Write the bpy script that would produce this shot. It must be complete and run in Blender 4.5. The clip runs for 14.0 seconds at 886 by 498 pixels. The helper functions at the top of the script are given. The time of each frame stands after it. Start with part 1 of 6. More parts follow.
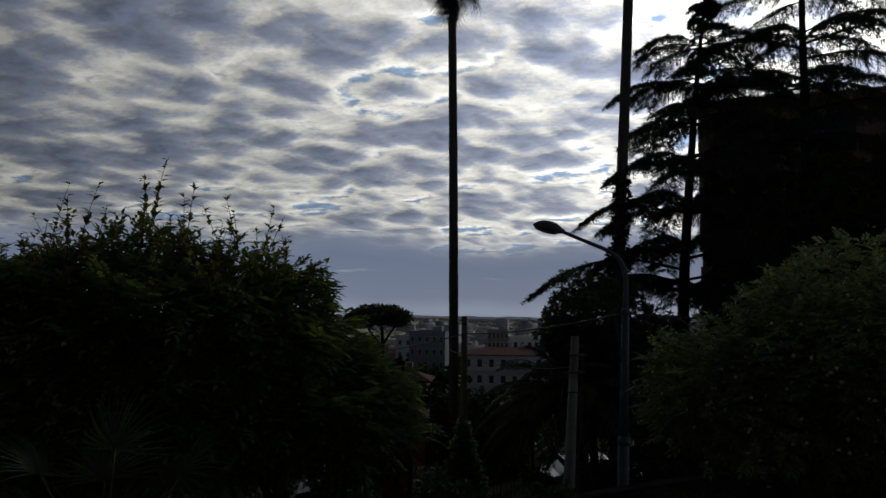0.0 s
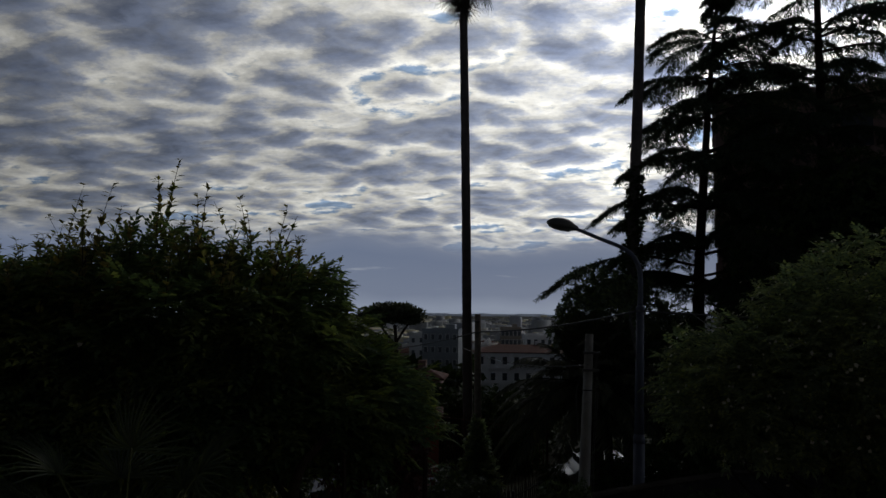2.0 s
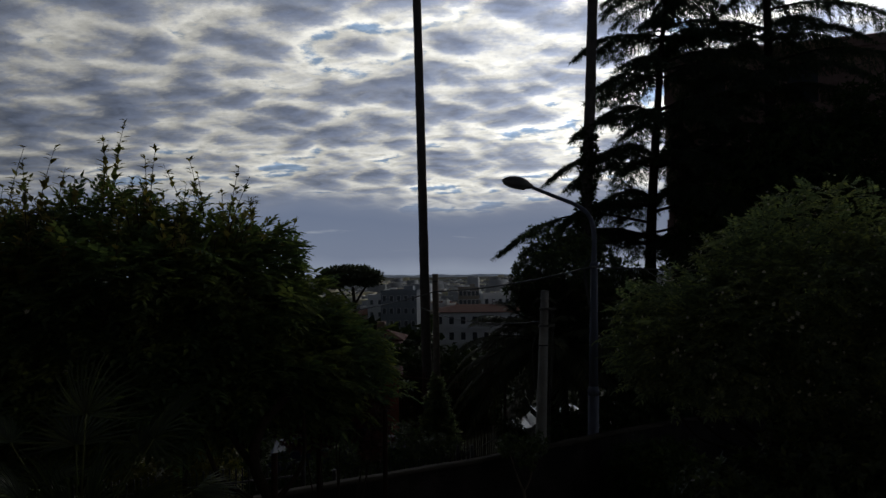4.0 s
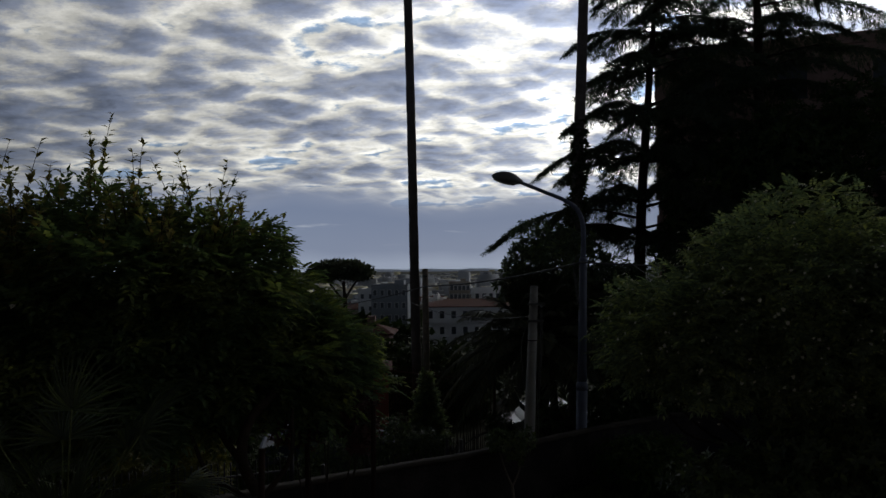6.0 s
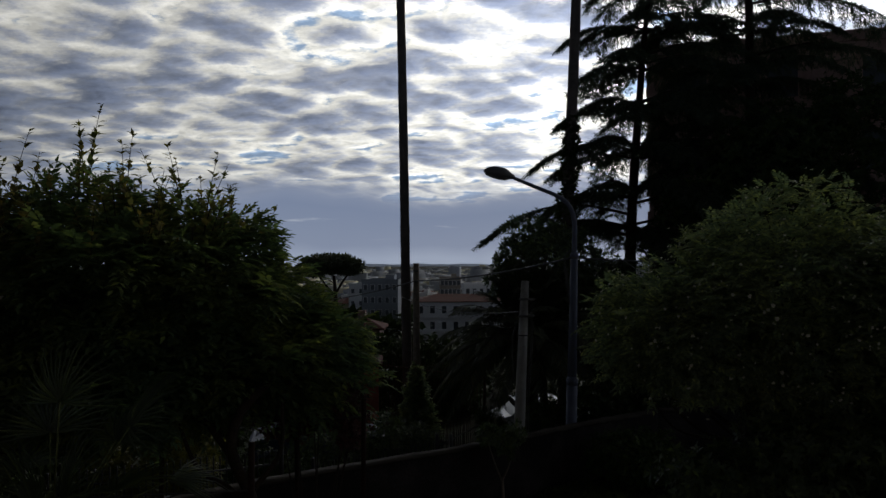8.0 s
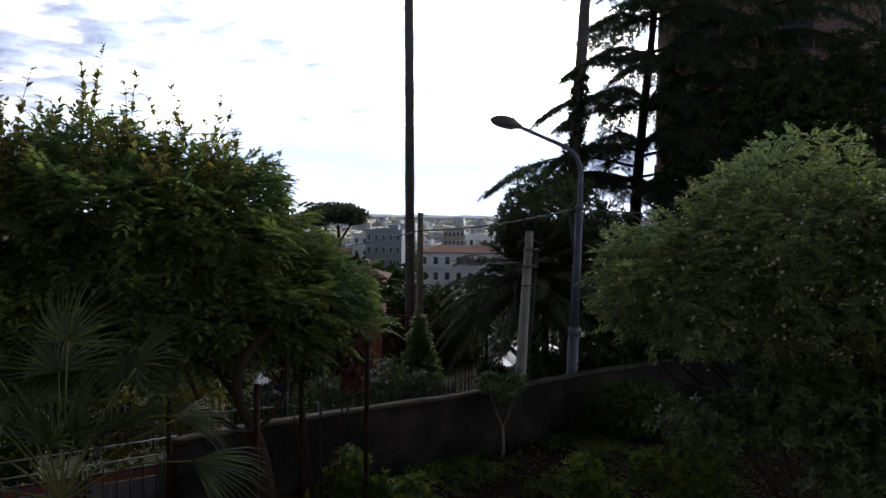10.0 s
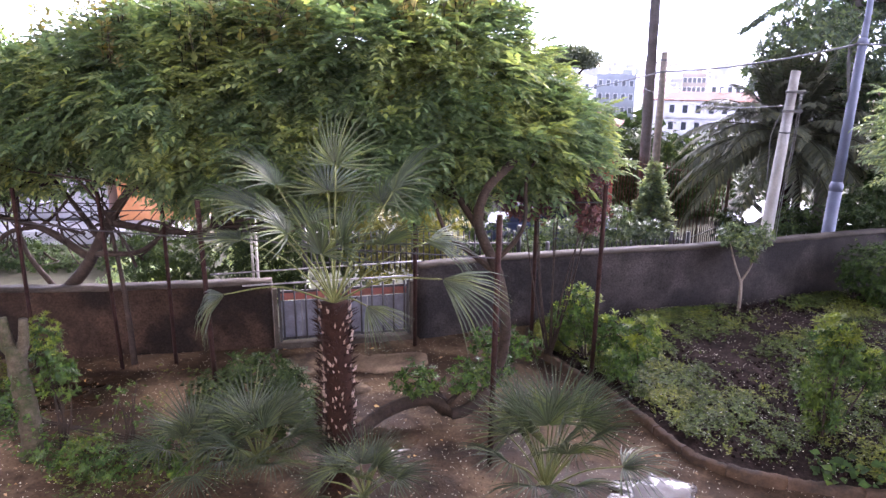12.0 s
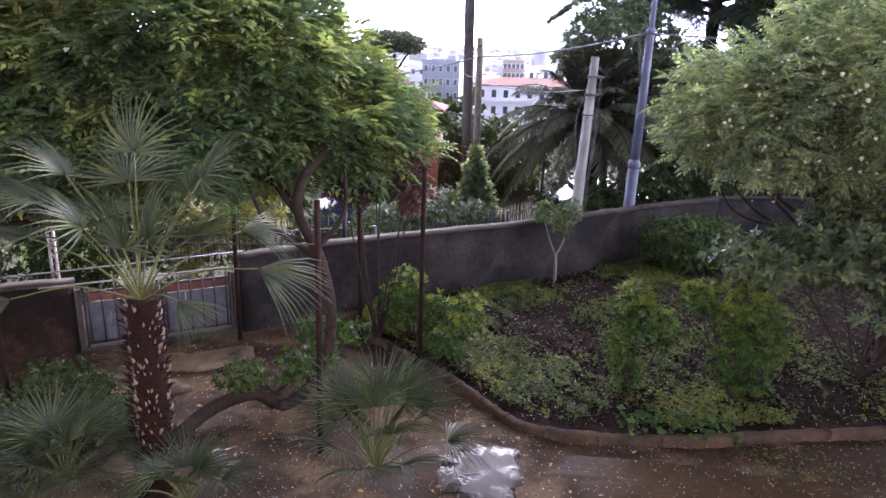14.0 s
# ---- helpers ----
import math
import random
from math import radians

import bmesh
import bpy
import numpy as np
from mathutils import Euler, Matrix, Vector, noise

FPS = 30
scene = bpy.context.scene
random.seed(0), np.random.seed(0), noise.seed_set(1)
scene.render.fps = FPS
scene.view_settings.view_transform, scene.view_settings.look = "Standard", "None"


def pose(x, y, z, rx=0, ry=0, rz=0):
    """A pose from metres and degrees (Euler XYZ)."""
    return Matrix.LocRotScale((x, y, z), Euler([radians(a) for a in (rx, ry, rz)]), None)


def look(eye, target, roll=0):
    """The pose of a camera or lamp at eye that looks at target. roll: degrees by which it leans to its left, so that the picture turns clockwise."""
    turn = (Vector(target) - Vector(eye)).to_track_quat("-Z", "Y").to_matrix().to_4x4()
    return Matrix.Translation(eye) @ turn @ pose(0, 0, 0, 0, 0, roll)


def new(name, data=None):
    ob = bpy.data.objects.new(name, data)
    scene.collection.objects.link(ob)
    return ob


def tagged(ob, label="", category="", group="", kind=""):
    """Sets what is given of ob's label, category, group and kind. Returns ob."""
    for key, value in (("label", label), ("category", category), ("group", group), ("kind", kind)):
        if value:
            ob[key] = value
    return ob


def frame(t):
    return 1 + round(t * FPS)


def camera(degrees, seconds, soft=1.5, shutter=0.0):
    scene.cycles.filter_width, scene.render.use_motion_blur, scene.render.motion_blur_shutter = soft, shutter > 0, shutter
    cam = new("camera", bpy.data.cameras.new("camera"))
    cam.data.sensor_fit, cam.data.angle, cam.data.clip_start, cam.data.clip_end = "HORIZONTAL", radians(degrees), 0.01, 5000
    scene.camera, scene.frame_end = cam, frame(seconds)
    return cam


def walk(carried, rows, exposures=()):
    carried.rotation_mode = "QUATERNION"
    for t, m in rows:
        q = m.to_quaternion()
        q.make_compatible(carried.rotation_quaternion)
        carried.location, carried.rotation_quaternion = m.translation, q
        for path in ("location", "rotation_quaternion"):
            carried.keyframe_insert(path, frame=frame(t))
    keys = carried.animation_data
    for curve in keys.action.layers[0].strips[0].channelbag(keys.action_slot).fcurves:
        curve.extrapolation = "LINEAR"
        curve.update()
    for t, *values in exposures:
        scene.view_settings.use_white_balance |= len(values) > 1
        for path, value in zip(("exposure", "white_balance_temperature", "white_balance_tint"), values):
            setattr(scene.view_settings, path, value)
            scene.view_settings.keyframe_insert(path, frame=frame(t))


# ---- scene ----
# ---------- camera ----------
cam = camera(64.1, 14.0, shutter=0.35)
PATH = [
    (0, (0.683, -0.635, 5.03), (0.512, 1.35, 5.203), 0.8),
    (0.5, (0.685, -0.635, 5.031), (0.548, 1.352, 5.208), 1.4),
    (1, (0.688, -0.625, 5.03), (0.529, 1.363, 5.182), 1.1),
    (1.5, (0.675, -0.633, 5.02), (0.475, 1.349, 5.193), 0.8),
    (2, (0.668, -0.602, 5.042), (0.462, 1.38, 5.208), 0.5),
    (2.5, (0.678, -0.614, 5.042), (0.49, 1.372, 5.186), -0.2),
    (3, (0.677, -0.618, 5.035), (0.502, 1.371, 5.162), -0.4),
    (3.2, (0.675, -0.609, 5.003), (0.534, 1.384, 5.102), -0.5),
    (5.5, (0.717, -0.621, 5.012), (0.653, 1.377, 5.053), -0.7),
    (6, (0.717, -0.617, 5.019), (0.656, 1.382, 5.06), -0.5),
    (6.5, (0.706, -0.6, 5.019), (0.659, 1.399, 5.062), -0.3),
    (7, (0.709, -0.597, 5.014), (0.672, 1.402, 5.05), -0.2),
    (9.3, (0.703, -0.61, 4.987), (0.667, 1.39, 4.98), -0.0),
    (9.5, (0.704, -0.602, 4.981), (0.668, 1.397, 4.919), 0.7),
    (10, (0.689, -0.58, 4.963), (0.644, 1.417, 4.852), 0.8),
    (10.5, (0.627, -0.6, 4.915), (0.412, 1.378, 4.715), 0.7),
    (11, (0.505, -0.623, 4.847), (0.028, 1.276, 4.438), 1.5),
    (11.5, (0.498, -0.612, 4.83), (-0.12, 1.223, 4.331), 0.5),
    (12, (0.504, -0.596, 4.823), (-0.134, 1.221, 4.284), 0.5),
    (12.5, (0.528, -0.589, 4.831), (-0.104, 1.226, 4.279), 0.6),
    (13, (0.614, -0.545, 4.813), (0.245, 1.344, 4.267), 1.2),
    (13.5, (0.645, -0.542, 4.802), (0.409, 1.36, 4.23), 1.9),
    (14, (0.665, -0.527, 4.801), (0.48, 1.381, 4.231), 1.6),
]
EXPOSURES = [(0.0, 0.0, 6500, 10), (3.2, 0.0, 6500, 10), (5.3, 0.25, 6500, 10), (7.2, 0.4, 6500, 10), (9.3, 0.45, 6500, 10), (9.5, 1.15, 6500, 11), (10.0, 2.65, 6500, 14),
             (10.5, 3.75, 6400, 19), (11.0, 5.65, 6200, 29), (11.5, 6.2, 6150, 36), (12.5, 6.2, 6150, 36), (13.0, 6.1, 6120, 35), (14.0, 5.62, 6100, 34)]
walk(cam, [(t, look(eye, target, roll)) for t, eye, target, roll in PATH], EXPOSURES)

# ---------- world and sun ----------
SUN_AZ, SUN_EL = radians(28), radians(30)       # azimuth from +y towards +x
SUN_DIR = Vector((math.sin(SUN_AZ) * math.cos(SUN_EL), math.cos(SUN_AZ) * math.cos(SUN_EL), math.sin(SUN_EL)))


class Nodes:
    """Short hand for building node trees."""

    def __init__(self, tree):
        self.tree = tree
        tree.nodes.clear()

    def add(self, kind, operation="", use_clamp=False, interpolation_type="", data_type="", blend_type=""):
        node = self.tree.nodes.new(kind)
        if operation:
            node.operation = operation
        if use_clamp:
            node.use_clamp = True
        if interpolation_type:
            node.interpolation_type = interpolation_type
        if data_type:
            node.data_type = data_type
        if blend_type:
            node.blend_type = blend_type
        return node

    def link(self, a, b):
        self.tree.links.new(a, b)

    def put(self, socket, value):
        if hasattr(value, "is_output"):
            self.link(value, socket)
        else:
            socket.default_value = value

    def math(self, op, a, b=0.0, c=0.0, clamp=False):
        n = self.add("ShaderNodeMath", operation=op, use_clamp=clamp)
        for s, v in zip(n.inputs, (a, b, c)):
            self.put(s, v)
        return n.outputs[0]

    def vec(self, op, a, b=(0, 0, 0)):
        n = self.add("ShaderNodeVectorMath", operation=op)
        self.put(n.inputs[0], a)
        self.put(n.inputs[1], b)
        return n.outputs["Value"] if op in ("DOT_PRODUCT", "LENGTH") else n.outputs[0]

    def noise(self, vector, scale, detail=4.0, rough=0.55, distortion=0.0):
        n = self.add("ShaderNodeTexNoise")
        if vector is not None:
            self.link(vector, n.inputs["Vector"])
        n.inputs["Scale"].default_value, n.inputs["Detail"].default_value = scale, detail
        n.inputs["Roughness"].default_value, n.inputs["Distortion"].default_value = rough, distortion
        return n.outputs[0]

    def ramp(self, value, *stops):
        n = self.add("ShaderNodeValToRGB")
        self.put(n.inputs[0], value)
        e = n.color_ramp.elements
        while len(e) < len(stops):
            e.new(0.5)
        for el, (p, c) in zip(e, stops):
            el.position = p
            el.color = (*c, 1) if len(c) == 3 else c
        return n.outputs[0]

    def step(self, value, lo, hi):
        n = self.add("ShaderNodeMapRange", interpolation_type="SMOOTHSTEP")
        self.put(n.inputs[0], value)
        n.inputs[1].default_value, n.inputs[2].default_value = lo, hi
        return n.outputs[0]

    def mix(self, fac, a, b, blend="MIX"):
        n = self.add("ShaderNodeMix", data_type="RGBA", blend_type=blend)
        self.put(n.inputs[0], fac)
        self.put(n.inputs[6], a if hasattr(a, "is_output") else (*a, 1))
        self.put(n.inputs[7], b if hasattr(b, "is_output") else (*b, 1))
        return n.outputs[2]


def make_world():
    world = bpy.data.worlds.new("cloudy_sky")
    scene.world = world
    world.use_nodes = True
    k = Nodes(world.node_tree)
    sky_coord = k.add("ShaderNodeTexCoord").outputs["Generated"]
    split = k.add("ShaderNodeSeparateXYZ")
    k.link(sky_coord, split.inputs[0])
    x, y, z = split.outputs
    up = k.math("MAXIMUM", z, 0.0)
    den = k.math("ADD", up, 0.19)
    plane = k.add("ShaderNodeCombineXYZ")
    k.link(k.math("MULTIPLY", k.math("DIVIDE", x, den), 0.78), plane.inputs[0])
    k.link(k.math("DIVIDE", y, den), plane.inputs[1])
    p = plane.outputs[0]

    def thickness(q):
        """Cloud cover: broad drifts, rounded puffs of two sizes, ragged fine wisps."""
        push = k.add("ShaderNodeTexNoise")
        k.link(q, push.inputs["Vector"])
        push.inputs["Scale"].default_value, push.inputs["Detail"].default_value = 5.0, 8.0
        push.inputs["Roughness"].default_value = 0.6
        warp = k.add("ShaderNodeVectorMath", operation="MULTIPLY_ADD")
        k.link(push.outputs["Color"], warp.inputs[0])
        warp.inputs[1].default_value = (0.19, 0.19, 0.0)
        k.link(q, warp.inputs[2])

        def puffs(scale, smooth):
            cell = k.add("ShaderNodeTexVoronoi")
            cell.feature, cell.voronoi_dimensions = "SMOOTH_F1", "2D"
            k.link(warp.outputs[0], cell.inputs["Vector"])
            cell.inputs["Scale"].default_value, cell.inputs["Smoothness"].default_value = scale, smooth
            return k.math("SUBTRACT", 1.0, k.math("MULTIPLY", cell.outputs["Distance"], 1.5))
        body = k.math("ADD", k.math("MULTIPLY", puffs(5.6, 0.4), 0.42), k.math("MULTIPLY", puffs(12.5, 0.3), 0.28))
        body = k.math("ADD", body, k.math("MULTIPLY", k.math("SUBTRACT", k.noise(q, 8.0, 10.0, 0.70), 0.5), 0.95))
        body = k.math("ADD", body, k.math("MULTIPLY", k.math("SUBTRACT", k.noise(warp.outputs[0], 26.0, 6.0, 0.62), 0.5), 0.34))
        return k.math("ADD", body, k.math("MULTIPLY", k.math("SUBTRACT", k.noise(q, 1.6, 3.0, 0.5), 0.48), 1.55))
    cover = thickness(p)
    nudge = k.vec("ADD", p, (SUN_DIR.x * 0.03, SUN_DIR.y * 0.03, 0.0))
    rim = k.math("MULTIPLY", k.math("SUBTRACT", cover, thickness(nudge)), 1.5)
    rim = k.math("ADD", 1.0, k.math("MINIMUM", k.math("MAXIMUM", rim, -0.25), 0.35))
    thick = k.ramp(cover, (0.10, (0.84, 0.83, 0.77)), (0.20, (0.64, 0.64, 0.62)), (0.31, (0.40, 0.42, 0.465)), (0.42, (0.255, 0.285, 0.36)), (0.66, (0.165, 0.195, 0.275)))
    gap = k.step(cover, -0.14, 0.04)
    cloud = k.mix(gap, (0.30, 0.42, 0.60), thick)
    # glow of the hidden sun through the cloud
    toward = k.vec("DOT_PRODUCT", sky_coord, tuple(SUN_DIR))
    near_sun = k.math("POWER", k.math("MAXIMUM", toward, 0.0), 9.0)
    core = k.math("POWER", k.math("MAXIMUM", toward, 0.0), 60.0)
    # the unseen sky away from the sun is dimmed to cut fill light
    wide = k.ramp(k.math("MULTIPLY_ADD", toward, 0.5, 0.5), (0.0, (0.03,) * 3), (0.5, (0.06,) * 3), (0.64, (0.18,) * 3), (0.76, (0.46,) * 3), (1.0, (0.84,) * 3))
    gain = k.math("ADD", k.math("ADD", wide, k.math("MULTIPLY", near_sun, 1.3)), k.math("MULTIPLY", core, 2.0))
    # the sky overhead, out of view, is darkened to cut light on the garden
    gain = k.math("MULTIPLY", k.math("MULTIPLY", gain, rim), k.math("SUBTRACT", 1.0, k.math("MULTIPLY", k.step(up, 0.41, 0.62), 0.90)))
    scaled = k.add("ShaderNodeVectorMath", operation="SCALE")
    k.link(cloud, scaled.inputs[0])
    k.link(gain, scaled.inputs["Scale"])
    # cloud bank above the horizon, with a paler streak
    wob = k.math("MULTIPLY", k.math("SUBTRACT", k.noise(sky_coord, 5.0, 3.0), 0.5), 0.05)
    lift = k.math("ADD", up, wob)
    bank = k.math("SUBTRACT", 1.0, k.step(lift, 0.075, 0.125))
    bank_colour = k.ramp(k.math("MULTIPLY", lift, 6.0), (0.0, (0.21, 0.25, 0.33)), (0.12, (0.145, 0.18, 0.26)), (0.4, (0.125, 0.158, 0.24)), (0.85, (0.22, 0.245, 0.31)))
    streak_pos = k.add("ShaderNodeCombineXYZ")
    k.link(k.math("MULTIPLY", x, 5.0), streak_pos.inputs[0])
    k.link(k.math("MULTIPLY", up, 60.0), streak_pos.inputs[2])
    streak = k.math("MULTIPLY", k.step(k.noise(streak_pos.outputs[0], 1.3, 4.0, 0.55), 0.60, 0.72), k.math("MULTIPLY", k.step(up, 0.02, 0.04), k.math("SUBTRACT", 1.0, k.step(up, 0.06, 0.085))))
    bank_colour = k.mix(k.math("MULTIPLY", streak, 0.6), bank_colour, (0.30, 0.33, 0.39))
    banked = k.mix(bank, scaled.outputs[0], bank_colour)
    sky = k.add("ShaderNodeTexSky")
    sky.sky_type, sky.sun_disc, sky.sun_elevation, sky.sun_rotation = "NISHITA", False, SUN_EL, SUN_AZ
    tint = k.add("ShaderNodeVectorMath", operation="SCALE")
    k.link(sky.outputs[0], tint.inputs[0])
    tint.inputs["Scale"].default_value = 0.002
    total = k.vec("ADD", banked, tint.outputs[0])
    bg = k.add("ShaderNodeBackground")
    k.link(total, bg.inputs[0])
    bg.inputs[1].default_value = 1.0
    k.link(bg.outputs[0], k.add("ShaderNodeOutputWorld").inputs[0])


make_world()
sun = new("sun", bpy.data.lights.new("sun", "SUN"))
sun.data.energy, sun.data.angle, sun.data.color = 0.2, radians(12), (1.0, 0.93, 0.82)
sun.matrix_world = look((0, 0, 40), Vector((0, 0, 40)) - SUN_DIR)

# ---------- materials ----------
MATS = {}


def material(name, base, rough=0.8, metal=0.0, var=0.25, scale=4.0, fine=40.0, bump=0.2, tones=None, island=0.0, wet=None, translucent=0.0, spec=0.5, per_object=0.0):
    """A procedural surface: two scales of tone, a fine relief, and optional variation from leaf to leaf or piece to piece."""
    if rough >= 0.75:
        spec = min(spec, 0.1)
    m = bpy.data.materials.new(name)
    m.use_nodes = True
    k = Nodes(m.node_tree)
    coord = k.add("ShaderNodeTexCoord").outputs["Object"]
    coarse, grain = k.noise(coord, scale, 5.0, 0.6), k.noise(coord, fine, 3.0, 0.6)
    dark = tuple(c * (1 - var) for c in base)
    light = tuple(min(1, c * (1 + var)) for c in base)
    colour = k.ramp(coarse, (0.3, dark), (0.7, light))
    if tones:
        colour = k.mix(k.step(k.noise(coord, scale * 0.37, 4.0, 0.65), 0.45, 0.62), colour, tones)
    speck = k.ramp(grain, (0.3, (1 - var * 0.8,) * 3), (0.7, (1 + var * 0.5,) * 3))
    colour = k.mix(1.0, colour, speck, "MULTIPLY")
    if island:
        rnd = k.add("ShaderNodeNewGeometry").outputs["Random Per Island"]
        colour = k.mix(1.0, colour, k.ramp(rnd, (0.0, (1 - island, 1 - island, 1 - island * 1.1)), (0.6, (1, 1, 1)), (1.0, (1 + island * 1.6, 1 + island * 1.1, 1 - island * 0.3))), "MULTIPLY")
    if per_object:
        rnd = k.add("ShaderNodeObjectInfo").outputs["Random"]
        colour = k.mix(1.0, colour, k.ramp(rnd, (0.0, (1 - per_object,) * 3), (1.0, (1 + per_object,) * 3)), "MULTIPLY")
    b = k.add("ShaderNodeBsdfPrincipled")
    k.link(colour, b.inputs["Base Color"])
    b.inputs["Metallic"].default_value = metal
    b.inputs["Specular IOR Level"].default_value = spec
    rough_socket = k.math("ADD", rough - 0.08, k.math("MULTIPLY", coarse, 0.16), clamp=True)
    if wet:
        mask = k.step(k.noise(coord, wet[0], 4.0, 0.55), wet[1], wet[1] + 0.05)
        film = k.step(k.noise(coord, wet[0], 4.0, 0.55), wet[1] - 0.12, wet[1])
        rough_socket = k.math("SUBTRACT", rough_socket, k.math("ADD", k.math("MULTIPLY", film, 0.30), k.math("MULTIPLY", mask, rough - 0.36)), clamp=True)
        colour = k.mix(film, colour, k.mix(1.0, colour, (0.62, 0.58, 0.55), "MULTIPLY"))
        k.link(colour, b.inputs["Base Color"])
    k.link(rough_socket, b.inputs["Roughness"])
    if bump:
        bm_node = k.add("ShaderNodeBump")
        bm_node.inputs["Strength"].default_value = bump
        bm_node.inputs["Distance"].default_value = 0.02
        height = k.math("ADD", k.math("MULTIPLY", coarse, 0.6), k.math("MULTIPLY", grain, 0.4))
        if wet:
            height = k.math("MULTIPLY", height, k.math("SUBTRACT", 1.0, mask))
        k.link(height, bm_node.inputs["Height"])
        k.link(bm_node.outputs[0], b.inputs["Normal"])
    out = k.add("ShaderNodeOutputMaterial")
    if translucent:
        tr = k.add("ShaderNodeBsdfTranslucent")
        k.link(k.mix(1.0, colour, (1.25, 1.3, 0.85), "MULTIPLY"), tr.inputs[0])
        mixed = k.add("ShaderNodeMixShader")
        mixed.inputs[0].default_value = translucent
        k.link(b.outputs[0], mixed.inputs[1])
        k.link(tr.outputs[0], mixed.inputs[2])
        k.link(mixed.outputs[0], out.inputs[0])
    else:
        k.link(b.outputs[0], out.inputs[0])
    MATS[name] = m
    return m


LEAF = material("leaf_green", (0.100, 0.160, 0.085), 0.5, var=0.3, scale=3.2, fine=9, bump=0, island=0.35, translucent=0.48, tones=(0.190, 0.240, 0.095), spec=0.25)
LEAF_NEW = material("leaf_new_growth", (0.185, 0.165, 0.075), 0.5, var=0.3, scale=3.0, fine=9, bump=0, island=0.4, translucent=0.5, tones=(0.17, 0.21, 0.085), spec=0.25)
LEAF_ROSE = material("leaf_rose", (0.168, 0.228, 0.150), 0.5, var=0.3, scale=3.0, fine=9, bump=0, island=0.4, translucent=0.5, tones=(0.230, 0.280, 0.165), spec=0.25)
LEAF_CITRUS = material("leaf_citrus", (0.034, 0.072, 0.020), 0.48, var=0.3, scale=4, fine=9, bump=0, island=0.45, translucent=0.3, tones=(0.060, 0.100, 0.024), spec=0.16)
LEAF_DARK = material("leaf_dark", (0.034, 0.056, 0.022), 0.6, var=0.3, scale=0.6, fine=8, bump=0, island=0.35, translucent=0.14, spec=0.08)
LEAF_YELLOW = material("leaf_yellow", (0.13, 0.13, 0.025), 0.55, var=0.3, scale=1.2, fine=9, bump=0, island=0.3, translucent=0.35)
LEAF_RED = material("leaf_maroon", (0.070, 0.024, 0.026), 0.55, var=0.3, scale=1.2, fine=9, bump=0, island=0.3, translucent=0.3)
LEAF_COVER = material("leaf_cover", (0.052, 0.080, 0.021), 0.6, var=0.35, scale=2.5, fine=12, bump=0, island=0.45, translucent=0.25, tones=(0.115, 0.140, 0.030), spec=0.2)
NEEDLE = material("cedar_needle", (0.055, 0.078, 0.060), 0.6, var=0.3, scale=0.4, fine=6, bump=0, island=0.3, translucent=0.25, spec=0.15)
FROND = material("fan_frond", (0.036, 0.054, 0.031), 0.45, var=0.3, scale=2, fine=20, bump=0, island=0.5, translucent=0.2, spec=0.28)
DATE_FROND = material("date_frond", (0.088, 0.098, 0.066), 0.45, var=0.25, scale=1.5, fine=15, bump=0, island=0.3, translucent=0.18, spec=0.25)
PETIOLE = material("petiole", (0.085, 0.100, 0.034), 0.6, var=0.2, scale=3, bump=0.1, spec=0.2)
PALM_FIBRE = material("palm_fibre", (0.019, 0.0095, 0.0072), 0.9, var=0.4, scale=9, fine=60, bump=0.5)
PALM_SCAR = material("palm_boot", (0.27, 0.21, 0.18), 0.8, var=0.3, scale=12, bump=0.3, per_object=0.3)
BARK = material("bark", (0.034, 0.026, 0.022), 0.9, var=0.35, scale=8, fine=50, bump=0.5)
VINE_BARK = material("vine_bark", (0.034, 0.025, 0.019), 0.9, var=0.4, scale=7, fine=40, bump=0.6, tones=(0.024, 0.019, 0.015))
LEAF_BROAD = material("leaf_broad", (0.078, 0.115, 0.062), 0.4, var=0.3, scale=3, fine=9, bump=0, island=0.45, translucent=0.3, tones=(0.05, 0.08, 0.042), spec=0.3)
LEAF_YOUNG = material("leaf_young", (0.120, 0.160, 0.026), 0.4, var=0.25, scale=2, fine=9, bump=0, island=0.3, translucent=0.35, spec=0.15)
# Greyer than the near leaves: distance haze put into the pine's colour.
LEAF_PINE_HAZE = material("leaf_pine_haze", (0.075, 0.095, 0.062), 0.7, var=0.25, scale=0.5, fine=5, bump=0, island=0.3, translucent=0.15)
# A greyer white than WHITE_WALL, for the porch house only.
PORCH_WHITE = material("greyer_white_plaster", (0.40, 0.40, 0.43), 0.85, var=0.12, scale=0.8, fine=8, bump=0.15, tones=(0.33, 0.33, 0.35))
APRON = material("worn_cement", (0.15, 0.110, 0.075), 0.9, var=0.35, scale=3.0, fine=30, bump=0.5, tones=(0.05, 0.037, 0.027))
# Brown mud; the trees' dark reflection is put into this dull colour.
MUD_REFLECTION = material("muddy_water_dark_reflection", (0.040, 0.024, 0.012), 0.6, var=0.35, scale=2.2, fine=14, bump=0.05, spec=0.09)
BARK_MOSS = material("bark_mossy", (0.058, 0.050, 0.036), 0.9, var=0.4, scale=9, fine=45, bump=0.6, tones=(0.032, 0.036, 0.018))
BARK_PALE = material("bark_pale", (0.20, 0.17, 0.14), 0.85, var=0.3, scale=8, fine=50, bump=0.4)
TRUNK_PALM = material("palm_trunk", (0.10, 0.088, 0.082), 0.9, var=0.3, scale=3, fine=30, bump=0.5)
PETAL = material("petal_cream", (0.55, 0.54, 0.49), 0.7, var=0.1, scale=5, bump=0, translucent=0.3)
CONCRETE = material("concrete", (0.33, 0.325, 0.315), 0.85, var=0.2, scale=2.5, fine=45, bump=0.25, tones=(0.22, 0.21, 0.20))
